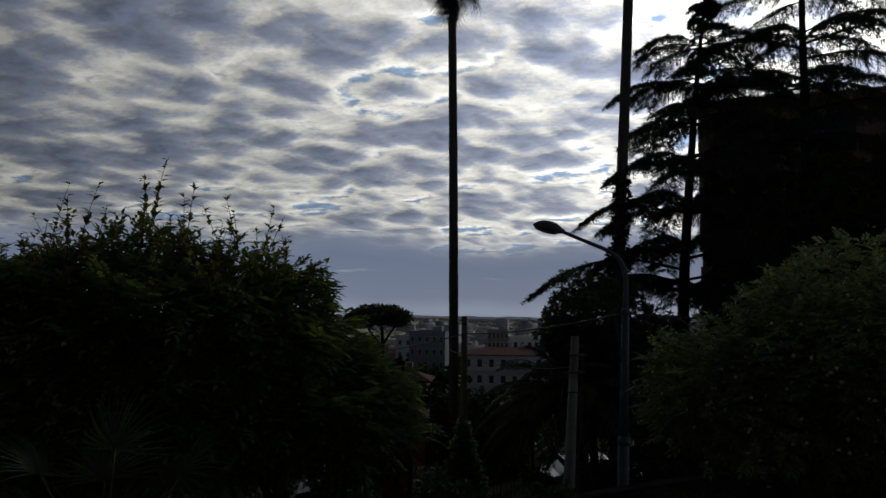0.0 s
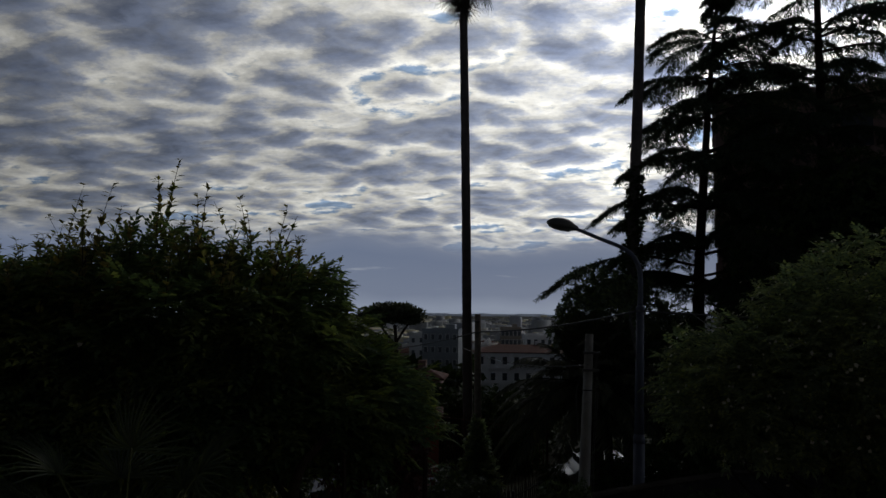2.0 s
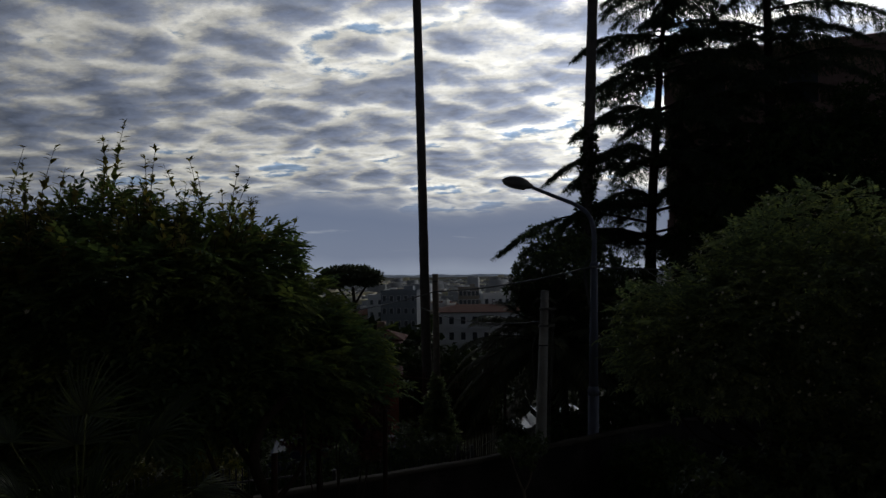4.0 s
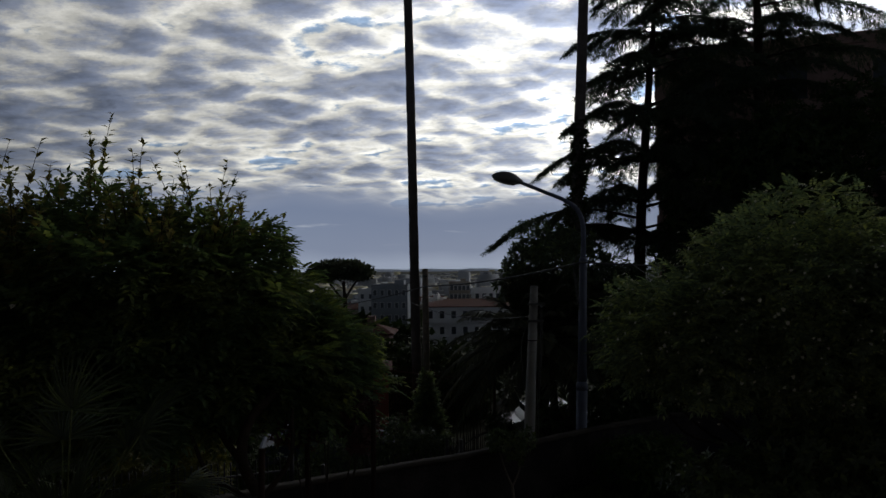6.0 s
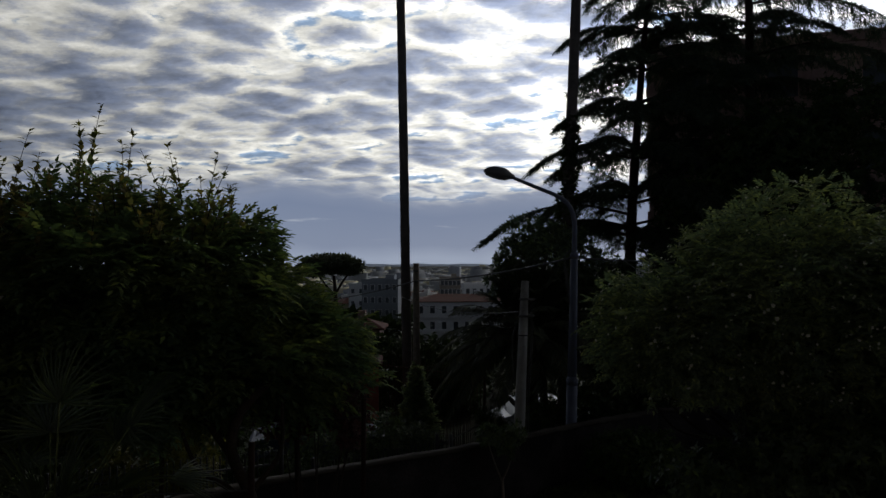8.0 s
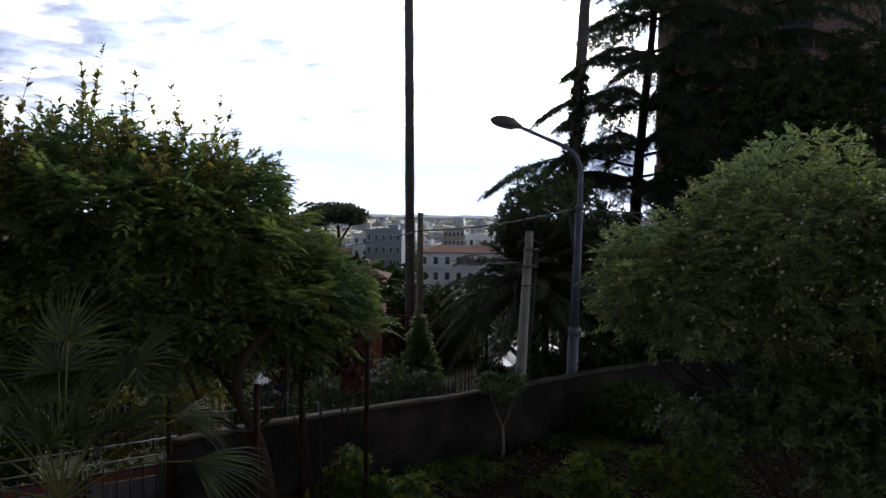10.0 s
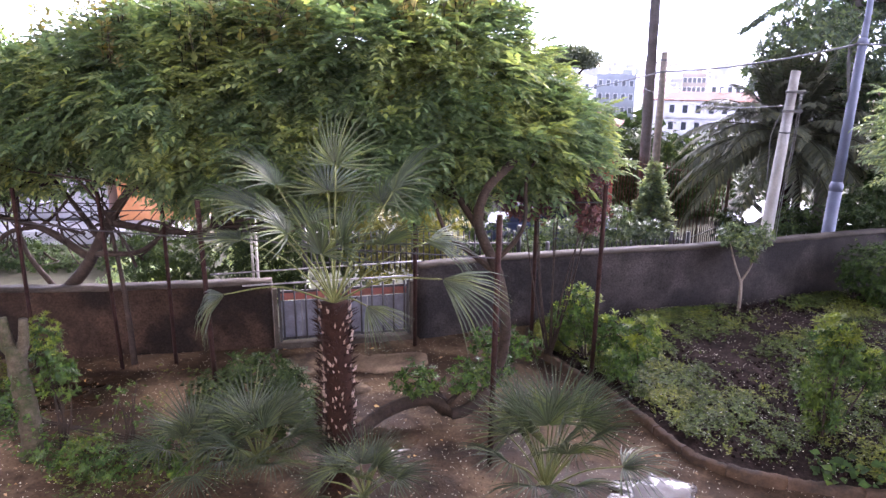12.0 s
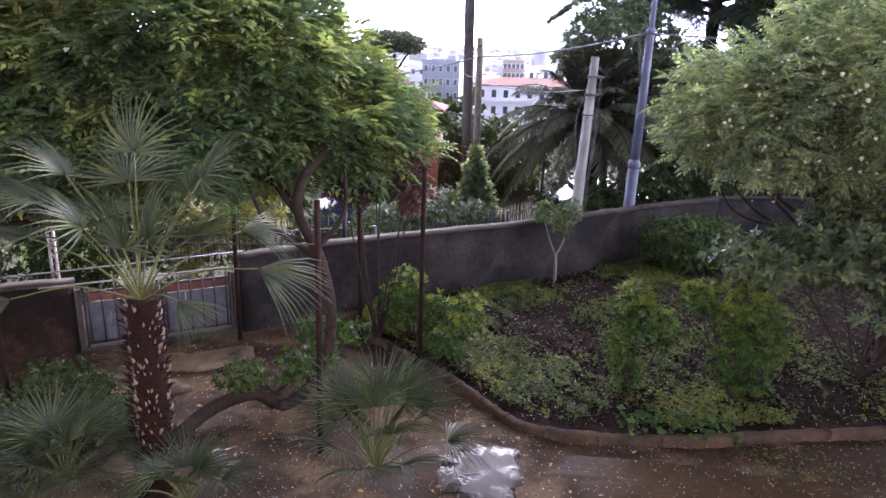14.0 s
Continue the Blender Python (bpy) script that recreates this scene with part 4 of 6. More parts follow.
def make_rose_tree():
    rng = np.random.default_rng(12)
    rose = thing("climbing_rose", "large rounded rose bush with small cream flowers", "bush")
    lines = [([(6.6, 10.3, 0.05), (6.4, 10.2, 1.2), (6.0, 10.0, 2.4), (5.7, 9.8, 3.4)], 0.10, 0.05), ([(6.5, 10.3, 0.9), (7.2, 9.9, 2.0), (8.0, 9.7, 3.4)], 0.08, 0.04),
             ([(6.2, 10.1, 1.8), (5.0, 10.2, 2.4), (4.0, 10.0, 3.1)], 0.05, 0.02), ([(8.6, 9.4, 0.05), (8.6, 9.3, 1.2), (9.2, 8.9, 3.2)], 0.06, 0.03),
             ([(6.3, 10.3, 1.2), (5.2, 10.6, 2.0), (4.4, 10.5, 2.4), (3.6, 10.2, 3.2)], 0.04, 0.015), ([(5.4, 10.5, 1.9), (4.5, 10.3, 2.7), (4.1, 10.1, 3.3)], 0.03, 0.012), ([(5.0, 10.6, 2.1), (4.2, 10.8, 2.3), (3.7, 10.7, 3.0)], 0.03, 0.012), ([(5.8, 10.4, 1.6), (5.1, 10.0, 2.5), (4.8, 9.8, 3.3)], 0.03, 0.012)]
    for c, r0, r1 in lines:
        part_mesh("stem", mesh_of("stem", *tube(curve_points(c, 14), np.linspace(r0, r1, 14), 8), BARK, True), rose)
    branch_parts(branches_to(ROSE_LOBES, (5.6, 10.1, 2.6), 70, rng, 0.03, 2.6), rose)
    a = foliage(ROSE_LOBES, 19000, SPRAY, 0.20, rng, 0.5, 3.0, 0.15, 0.75, 0.22)
    a = join([a, foliage([(6.4, 10.0, 2.9, 1.2, 1.0, 0.6), (8.2, 9.6, 2.9, 1.7, 1.2, 0.8), (5.6, 10.0, 3.1, 0.9, 0.9, 0.4)], 2600, SPRAY, 0.20, rng, 0.3, 2.2, 0.1, 0.75, 0.2)])
    part_mesh("crown", mesh_of("crown", *a, LEAF_ROSE), rose, kind="stuff")
    hub, face = crown_points(ROSE_LOBES, 420, rng, 1.0, 2.9, 0.2)
    at, out = np.repeat(hub, 3, 0) + rng.normal(size=(3 * len(hub), 3)) * 0.10, np.repeat(face, 3, 0) + rng.normal(size=(3 * len(hub), 3)) * 0.3
    petals = scatter(*rosette(7, 1, 0.9, 0.5), frames(out, rng.normal(size=out.shape)), at + out * 0.06, rng.uniform(0.018, 0.038, len(at)))
    part_mesh("blossom", mesh_of("blossom", *petals, PETAL), rose, "small cream rose blossoms", "stuff")


def fan_blade(rng, n=26, spread=230, length=1.0, fall=0.0):
    """A fan leaf along +y: stiff pleated fingers, their tips drooping."""
    vs, fs = [], []
    for i in range(n):
        a = radians(-spread / 2 + spread * i / (n - 1)) + rng.normal() * 0.015
        L = length * (0.82 + 0.18 * math.cos(a * 0.6)) * rng.uniform(0.94, 1.05)
        d, w = np.array([math.sin(a), math.cos(a), 0]), np.array([math.cos(a), -math.sin(a), 0])
        tip = (rng.uniform(0.10, 0.34) + fall) * L
        st = [(0.03, 0.004, 0.0), (0.36, 0.019, 0.02), (0.70, 0.010, (0.02 - fall * 0.2) * L - 0.25 * tip), (1.0, 0.002, -tip)]
        k = sum(len(q) for q in vs)
        rows = []
        for s, hw, z in st:
            c = d * s * L + (0, 0, z)
            rows += [c - w * hw * length, c + (0, 0, -0.012 * length * (s < 0.9)), c + w * hw * length]
        vs.append(np.array(rows))
        for r in range(3):
            b0, b1 = k + r * 3, k + r * 3 + 3
            fs += [[b0, b0 + 1, b1 + 1, b1], [b0 + 1, b0 + 2, b1 + 2, b1 + 1]]
    return np.concatenate(vs), np.array(fs)


def fan_palm(name, label, at, height, fronds, blade, petiole, seed, lean=(0, 0), trunk_r=0.15, group="fan palms", low=-35, high=78, boots=70, az0=0.0, hubs=None):
    rng = np.random.default_rng(seed)
    palm = thing(name, label, "palm", at, group=group)
    top = np.array([lean[0], lean[1], height])
    if height > 0.5:
        v, f = tube(curve_points([(0, 0, -0.05), top * 0.5 + (0.04, 0, 0), top], 14), np.linspace(trunk_r * 1.05, trunk_r, 14), 14)
        part_mesh("trunk", mesh_of("trunk", v, f, PALM_FIBRE, True), palm, "shaggy brown fibrous trunk")
        lv, lf = leaf(0.10, 0.024, 0.5, -0.2)
        boot = mesh_of("leaf_base", lv, lf, PALM_SCAR)
        for i in range(boots):
            s = rng.uniform(0.08, 0.99)
            a = i * 2.399
            c = top * s + (0.04 * math.sin(math.pi * s), 0, 0)
            ob = part_mesh("leaf_base", boot, palm, "stub of a cut leaf")
            ob.matrix_local = Matrix.Translation(c + np.array([math.cos(a), math.sin(a), 0]) * trunk_r * 0.93) @ pose(0, 0, 0, rng.uniform(40, 62), rng.uniform(-15, 15), math.degrees(a) - 90) @ Matrix.Scale(rng.uniform(0.6, 1.1), 4)
        fib = rng.random((1100, 3))
        ang, hh = fib[:, 0] * 6.283, fib[:, 1]
        pts = top * hh[:, None] + np.stack([np.cos(ang), np.sin(ang), ang * 0], 1) * trunk_r * 0.97
        d = np.stack([np.cos(ang), np.sin(ang), 0.9 + 0 * ang], 1) + rng.normal(size=(1100, 3)) * 0.3
        part_mesh("fibre", mesh_of("fibre", *scatter(*leaf(1, 0.12), frames(d, rng.normal(size=(1100, 3))), pts, rng.uniform(0.07, 0.17, 1100)), PALM_FIBRE), palm, kind="stuff")
    meshes = [mesh_of("blade", *fan_blade(rng, 24, 185, blade), FROND) for _ in range(3)]
    hanging = [mesh_of("blade", *fan_blade(rng, 18, 85, blade * k, 0.14), FROND) for k in (0.95, 0.8, 0.6)]
    for i in range(fronds):
        s = i / max(1, fronds - 1)
        el = radians(high + (low - high) * s ** 0.85) + rng.normal() * 0.1
        az = az0 + i * 2.399 + rng.normal() * 0.15
        if hubs:
            hx, hy, hz = hubs[i]
            az, el = math.atan2(hy, hx), math.atan2(hz, math.hypot(hx, hy))
        L = math.hypot(*hubs[i]) if hubs else petiole * rng.uniform(0.8, 1.15)
        d = np.array([math.cos(az) * math.cos(el), math.sin(az) * math.cos(el), math.sin(el)])
        sag = 0.16 * L * math.cos(el) if not hubs else 0.0
        pts = curve_points([top, top + d * L * 0.5 + (0, 0, 0.02 + (0.09 * L * math.cos(el) if hubs else 0)), top + d * L - (0, 0, sag)], 10)
        pet = part_mesh("petiole", mesh_of("petiole", *tube(pts, np.linspace(0.012, 0.007, 10), 5), PETIOLE, True), palm, "thin pale green leaf stalk")
        end = pts[-1] - pts[-2]
        end = end / np.linalg.norm(end) + np.array([0, 0, -0.22 * math.cos(el) * (height > 1)])
        rot = frames(end[None], np.array([[0, 0, 1.0]]) + rng.normal(size=(1, 3)) * 0.12 - np.array([[math.cos(az), math.sin(az), 0]]) * 0.3 * (el > 0.9))[0]
        drop = hubs and el < 0.55
        if drop:
            rot = frames(end[None] - np.array([[0, 0, 0.18]]), np.array([[0.1, -0.55, 0.8]]))[0]
        bl = part_mesh("blade", hanging[i % 3] if drop else meshes[i % 3], pet, "drooping half-folded fan leaf" if drop else "stiff fan-shaped leaf blade")
        m = Matrix(rot.tolist()).to_4x4()
        m.translation = pts[-1]
        bl.matrix_local = m @ Matrix.Scale(rng.uniform(0.85, 1.1), 4)
    return palm


def date_palm(at, seed=5):
    rng = np.random.default_rng(seed)
    palm = thing("date_palm", "date palm with long arching feathery fronds beyond the wall", "palm", at)
    part_mesh("trunk", mesh_of("trunk", *tube(curve_points([(0, 0, -3.6), (0, 0, -1.8), (0, 0, 0)], 12), np.linspace(0.36, 0.30, 12), 14), PALM_FIBRE, True), palm)
    n = 70
    for i in range(n):
        az = i * 2.399
        el = radians(82 - 100 * (i / n) ** 0.9) + rng.normal() * 0.06
        L = rng.uniform(3.0, 3.8)
        h = np.array([math.cos(az), math.sin(az), 0])
        s = np.linspace(0, 1, 22)
        pts = h * (math.cos(el) * L * s)[:, None] * (1 - 0.12 * s[:, None] ** 2) + np.array([0, 0, 1]) * (math.sin(el) * L * s - (0.5 + 0.5 * math.cos(el)) * L * s ** 2.2 * 0.5)[:, None]
        fr = part_mesh("frond_stalk", mesh_of("frond_stalk", *tube(pts, np.linspace(0.028, 0.005, 22), 5), STALK_DARK, True), palm)
        t = np.linspace(0.10, 1, 76)
        base = np.stack([np.interp(t, s, pts[:, k]) for k in range(3)], 1)
        tan = np.stack([np.interp(t, s, np.gradient(pts[:, k])) for k in range(3)], 1)
        tan /= np.linalg.norm(tan, axis=1, keepdims=True)
        side = np.cross(tan, [0, 0, 1.0])
        side /= np.linalg.norm(side, axis=1, keepdims=True) + 1e-6
        chunks = []
        for sg in (-1, 1):
            d = side * sg * 0.8 + tan * 0.65 + rng.normal(size=tan.shape) * 0.1 + (0, 0, -0.25)
            chunks.append(scatter(*leaf(1, 0.13), frames(d, np.tile([0, 0, 1.0], (76, 1))), base, 0.55 * np.sin(np.pi * (0.12 + 0.83 * t)) + 0.05))
        part_mesh("feather", mesh_of("feather", *join(chunks), DATE_FROND), fr)


def tall_palm(name, label, line, r0, r1, seed, ivy=None):
    """A very tall fan palm: bare trunk, small head with a skirt of dead leaves."""
    rng = np.random.default_rng(seed)
    palm = thing(name, label, "palm", group="tall palms")
    pts = curve_points(line, 40)
    rad = np.linspace(r0, r1, 40) * (1 + 0.035 * np.sin(np.arange(40) * 2.1))
    part_mesh("trunk", mesh_of("trunk", *tube(pts, rad, 14), TRUNK_PALM, True), palm, "bare slender grey trunk")
    top = pts[-1]
    dead = mesh_of("dead_leaf", *fan_blade(rng, 16, 150, 0.8), BARK)
    live = mesh_of("blade", *fan_blade(rng, 24, 220, 0.85), FROND)
    for i in range(46):
        az = i * 2.399
        el = radians(75 - 160 * i / 46)
        L = 0.9 if i < 30 else 0.35
        d = np.array([math.cos(az) * math.cos(el), math.sin(az) * math.cos(el), math.sin(el)])
        start = top + (0, 0, 0 if i < 30 else -0.05 * (i - 30))
        p = curve_points([start, start + d * L * 0.6, start + d * L - (0, 0, 0.1)], 6)
        st = part_mesh("petiole", mesh_of("petiole", *tube(p, 0.018, 4), PETIOLE), palm)
        e = p[-1] - p[-2]
        rot = Matrix(frames((e / np.linalg.norm(e) - (0, 0, 0.3))[None], np.array([[0, 0, 1.0]]) + rng.normal(size=(1, 3)) * 0.2)[0].tolist()).to_4x4()
        rot.translation = p[-1]
        part_mesh("blade" if i < 30 else "dead_leaf", live if i < 30 else dead, st).matrix_local = rot
    if ivy:
        part_mesh("ivy", mesh_of("ivy", *foliage(ivy, 2200, leaf(1, 0.8), 0.14, rng, 0.5, lump=0.3), LEAF_DARK), palm, "ivy climbing the trunk", "stuff")


def cedar(name, label, foot, height, tiers, reach, seed, start=2.5, crown=0.55, lean=0.0, each=7, sweep=()):
    """A cedar: straight trunk, level boughs in tiers that arch down at their tips, side branchlets hung with short needles."""
    rng = np.random.default_rng(seed)
    ob = thing(name, label, "tree", foot, group="cedars")
    spine = curve_points([(0, 0, -0.3), (0.0, 0, height * 0.35), (lean * 0.45, 0, height * 0.7), (lean, 0, height)], 28)
    part_mesh("trunk", mesh_of("trunk", *tube(spine, np.linspace(0.30, 0.04, 28), 10), BARK, True), ob)
    boughs = []
    for k in range(tiers):
        s = k / (tiers - 1)
        for j in range(each):
            az = k * 0.9 + j * 6.283 / each + rng.normal() * 0.2
            boughs.append((start + (height - start - 0.5) * s + rng.normal() * 0.16, az, reach * (1 - s) ** crown * rng.uniform(0.72, 1.15) + 0.35, s))
    boughs += [(z, radians(az), L, 0.3) for z, az, L in sweep]
    at, d = [], []
    for z, az, L, s in boughs:
        root = np.array([np.interp(z, spine[:, 2], spine[:, 0]), 0, z])
        h = np.array([math.cos(az), math.sin(az), 0])
        side = np.array([-h[1], h[0], 0])
        q = curve_points([root, root + h * L * 0.4 + (0, 0, 0.07 * L), root + h * L * 0.75 + (0, 0, 0.0), root + h * L + (0, 0, -0.17 * L)], 14)
        part_mesh("bough", mesh_of("bough", *tube(q, np.linspace(0.055 * (1 - s) + 0.02, 0.007, 14), 5), BARK, True), ob)
        m = max(6, int(L / 0.125))
        t = np.repeat(np.linspace(0.12, 1.0, m), 2) + rng.normal(size=2 * m) * 0.015
        sign = np.tile([-1.0, 1.0], m)
        base = np.stack([np.interp(t, np.linspace(0, 1, 14), q[:, c]) for c in range(3)], 1)
        long = (0.30 + 0.62 * np.sin(np.pi * np.clip(t, 0, 1) ** 0.8 * 0.86)) * L ** 0.35 * rng.uniform(0.6, 1.1, 2 * m) * 0.72
        n = 15
        u = np.tile(np.linspace(0.05, 1, n), (2 * m, 1)) + rng.normal(size=(2 * m, n)) * 0.03
        go = h * 0.62 + side * sign[:, None] * 0.78
        pts = base[:, None] + go[:, None] * (long[:, None] * u)[..., None]
        pts[..., 2] -= long[:, None] * (0.10 * u + 0.42 * u ** 2)
        at.append(pts.reshape(-1, 3))
        aim = np.repeat(go, n, 0) * 0.55 + rng.normal(size=(2 * m * n, 3)) * 0.38
        aim[:, 2] -= 0.55
        d.append(aim)
    at, d = np.concatenate(at), np.concatenate(d)
    lv = leaf(1, 0.13)[0]
    tuft = scatter(lv, np.array([(0, 4, 1), (0, 3, 4)]), frames(np.array([[0.0, 1, 0], [0.55, 0.7, -0.3], [-0.55, 0.7, 0.1]]), np.array([[0, 0, 1.0], [0.4, 0, 1.0], [-0.4, 0, 1.0]])), np.zeros((3, 3)), np.array([1.0, 0.8, 0.8]))
    part_mesh("needles", mesh_of("needles", *scatter(*tuft, frames(d, np.tile([0, 0, 1.0], (len(d), 1)) + rng.normal(size=d.shape) * 0.5), at, rng.uniform(0.13, 0.29, len(at))), NEEDLE), ob, kind="stuff")


def shrub(name, label, lobes, count, size, mat, seed, stems=(), template=None, group="", floor=0.0, category="shrub", young=0):
    rng = np.random.default_rng(seed)
    ob = thing(name, label, category, group=group)
    lines = []
    for foot in stems:
        for lobe in lobes:
            for _ in range(3):
                tip = np.array(lobe[:3]) + rng.normal(size=3) * np.array(lobe[3:]) * 0.4
                foot3 = np.array(foot) + (rng.normal() * 0.03, rng.normal() * 0.03, 0)
                lines.append(([foot3, (foot3 + tip) / 2 + rng.normal(size=3) * 0.06, tip], 0.018, 0.005))
    if lines:
        for c, a, b in lines:
            part_mesh("stem", mesh_of("stem", *tube(curve_points(c, 8), np.linspace(a, b, 8), 5), BARK, True), ob)
    part_mesh("crown", mesh_of("crown", *foliage(lobes, count, ROSETTE if template is None else template, size, rng, 0.3, floor, 0.5, 0.5, 0.2), mat), ob, kind="stuff")
    if young:
        tops = [(x, y, z + rz * 0.45, rx * 0.85, ry * 0.85, rz * 0.7) for x, y, z, rx, ry, rz in lobes]
        part_mesh("young_leaves", mesh_of("young_leaves", *foliage(tops, young, CITRUS, size * 0.9, rng, 0.6, max(q[2] for q in tops) - 0.25, 0.9, 0.4, 0.2), LEAF_YOUNG), ob, "bright yellow-green young leaves", kind="stuff")
    return ob


make_vine()
make_rose_tree()
PALM_HUBS = [(0.02, 0.1, 1.48), (0.60, 0.25, 1.22), (0.63, -0.1, 0.74), (1.23, 0.0, 0.41), (-0.95, 0.0, 0.96), (-1.02, -0.15, 0.64), (-1.26, -0.2, 0.0), (-0.77, 0.2, 1.2), (0.46, -0.16, 0.08),
             (-0.3, 0.5, 1.1), (0.3, 0.6, 1.0), (-0.40, -0.2, 0.78), (0.85, 0.55, 0.62), (-0.65, 0.6, 0.7), (0.10, 0.05, 0.62), (-0.08, -0.08, 0.55)]
fan_palm("fan_palm", "fan palm with shaggy brown trunk and spiky leaves", (-2.98, 5.74, 0), 2.2, len(PALM_HUBS), 0.76, 1.30, 31, (0.0, 0.06), 0.155, boots=190, hubs=PALM_HUBS)
fan_palm("fan_palm", "young stemless fan palm in a low clump", (-0.58, 5.75, 0), 0.49, 22, 0.56, 0.80, 32, low=44)
fan_palm("fan_palm", "young stemless fan palm in a low clump", (-3.75, 5.35, 0), 0.3, 20, 0.54, 0.62, 33, low=30)
fan_palm("fan_palm", "young stemless fan palm in a low clump", (-4.5, 5.2, 0), 0.25, 14, 0.50, 0.5, 35, low=30)
fan_palm("fan_palm", "small young fan palm among the shrubs", (-2.45, 5.35, 0), 0.2, 13, 0.46, 0.45, 34, low=25)
date_palm((2.9, 21.0, 2.6))
tall_palm("tall_palm", "very tall bare-trunked fan palm against the sky", [(-1.0, 25, -1.3), (-1.08, 25, 3), (-1.18, 25, 10), (-1.33, 25, 17.45)], 0.19, 0.15, 41)
tall_palm("tall_palm", "very tall palm trunk with ivy round its middle", [(4.4, 24, -1.3), (4.62, 24, 7), (4.85, 24, 12), (5.15, 24, 19.5)], 0.21, 0.165, 42,
          [(4.66, 23.95, 8.0, 0.30, 0.28, 1.1), (4.72, 23.95, 9.2, 0.26, 0.25, 0.8), (4.6, 23.95, 6.6, 0.35, 0.3, 1.0)])
cedar("cedar_tree", "dark cedar with level drooping boughs", (7.5, 27.0, -1.3), 18.9, 8, 4.4, 51, 7.2, 0.40, 1.0, 8, [(8.0, 182, 5.6), (7.4, 205, 4.8), (7.6, 350, 5.2), (10.5, 345, 4.9), (15.6, 355, 3.2), (14.2, 340, 4.2), (12.4, 350, 4.8)])
cedar("cedar_tree", "dark tall cedar standing before the brown building", (12.4, 27.6, -1.5), 25.5, 11, 4.5, 52, 6.0, 0.35, 0.0, 7, [(17.0, 190, 4.6), (15.5, 175, 4.8), (16.6, 5, 5.4), (17.2, 335, 5.2), (14.5, 350, 5.6)])
tree("broadleaf_tree", "dark glossy broadleaf tree beside the date palm", "tree", [([(3.6, 22.2, -1.2), (3.5, 22.2, 1.5), (3.4, 22.1, 4.0)], 0.16, 0.07)],
     [(3.3, 22.1, 5.0, 1.35, 1.2, 1.3), (4.4, 22.6, 4.4, 1.3, 1.2, 1.5), (2.6, 22.0, 4.2, 0.8, 0.9, 0.8), (5.6, 22.5, 3.0, 1.5, 1.4, 2.0)], 2600, ROSETTE, 0.20, LEAF_BROAD, seed=61, fork=(3.4, 22.1, 3.5), twigs=18)

# ---------- hedges and trees beyond the wall ----------
tree("street_tree", "dark green leafy tree beyond the street", "tree", [([(-1.0, 28, -1.5), (-1.0, 28, 0.5)], 0.15, 0.08)],
     [(-2.4, 28, 0.4, 1.7, 1.4, 1.5), (-0.6, 28.5, 0.3, 1.6, 1.4, 1.5), (0.6, 28, -0.4, 1.2, 1.2, 1.1)], 2400, ROSETTE, 0.22, LEAF_DARK, seed=62, twigs=6, fork=(-1, 28, 0))
tree("street_tree", "dark green leafy tree beyond the street", "tree", [([(-4.6, 31, -1.8), (-4.6, 31, 0.5)], 0.15, 0.08)],
     [(-4.6, 31, 0.6, 2.0, 1.5, 1.6), (-7.0, 31, 0.0, 2.0, 1.5, 1.6)], 2200, ROSETTE, 0.22, LEAF, seed=63, twigs=6, fork=(-4.6, 31, 0))
tree("street_tree", "dense dark tree at the foot of the cedars", "tree", [([(7.5, 21, -1.2), (7.5, 21, 2)], 0.18, 0.1)],
     [(7.2, 21, 2.6, 2.2, 1.6, 2.4), (10.0, 22, 3.0, 2.6, 1.8, 3.0), (5.6, 20, 0.6, 1.4, 1.2, 1.5), (13.5, 22, 3.2, 3.0, 2.0, 3.2), (11.6, 24, 7.2, 2.6, 1.8, 3.0), (15.2, 24.5, 8.0, 3.0, 2.0, 3.6), (9.2, 24, 5.6, 1.8, 1.5, 2.4)], 9500, ROSETTE, 0.24, LEAF_DARK, seed=64, twigs=16, fork=(7.5, 21, 1.8))
shrub("street_shrub", "leafy ivy-like shrub on the bank beyond the wall", [(-1.7, 19.2, -0.05, 1.1, 0.8, 0.85), (-0.5, 19.6, -0.4, 0.9, 0.8, 0.75), (-2.9, 18.6, -0.3, 0.9, 0.7, 0.7)], 2100, 0.11, LEAF_BROAD, 71, stems=[(-1.6, 19.2, -1.2)], floor=-1.2)
shrub("street_shrub", "low green shrub behind the lamp", [(4.4, 17.6, 0.9, 1.0, 0.7, 1.1), (3.0, 17.8, 0.6, 0.7, 0.6, 0.9), (5.8, 18.2, 1.0, 1.0, 0.7, 1.2)], 1900, 0.12, LEAF_DARK, 72, stems=[(4.3, 17.7, -1.1)], floor=-1.2)
# Stand-in shrub added for an unclear dark shape next to the car.
shrub("street_shrub", "small rounded black-green stand-in shrub for an unclear dark shape beside the white car", [(1.75, 21.2, -0.1, 0.45, 0.4, 0.6), (2.0, 21.2, -0.5, 0.5, 0.4, 0.6)], 900, 0.10, LEAF_DARK, 79, stems=[(1.8, 21.2, -1.15)], floor=-1.2)
shrub("yellow_shrub", "yellow-green shrub behind the gate", [(-5.4, 12.2, 1.0, 0.9, 0.6, 0.9), (-4.4, 12.6, 1.2, 0.8, 0.6, 1.0)], 1500, 0.10, LEAF_YELLOW, 73, stems=[(-5.0, 12.4, -0.9)], floor=-0.8)
shrub("street_shrub", "green shrub before the white porch", [(-11.4, 12.0, -0.75, 1.3, 0.8, 0.8), (-8.4, 12.6, 0.5, 1.2, 0.9, 1.3)], 1800, 0.12, LEAF_ROSE, 74, stems=[(-10.0, 12.2, -1.2)], floor=-1.4)
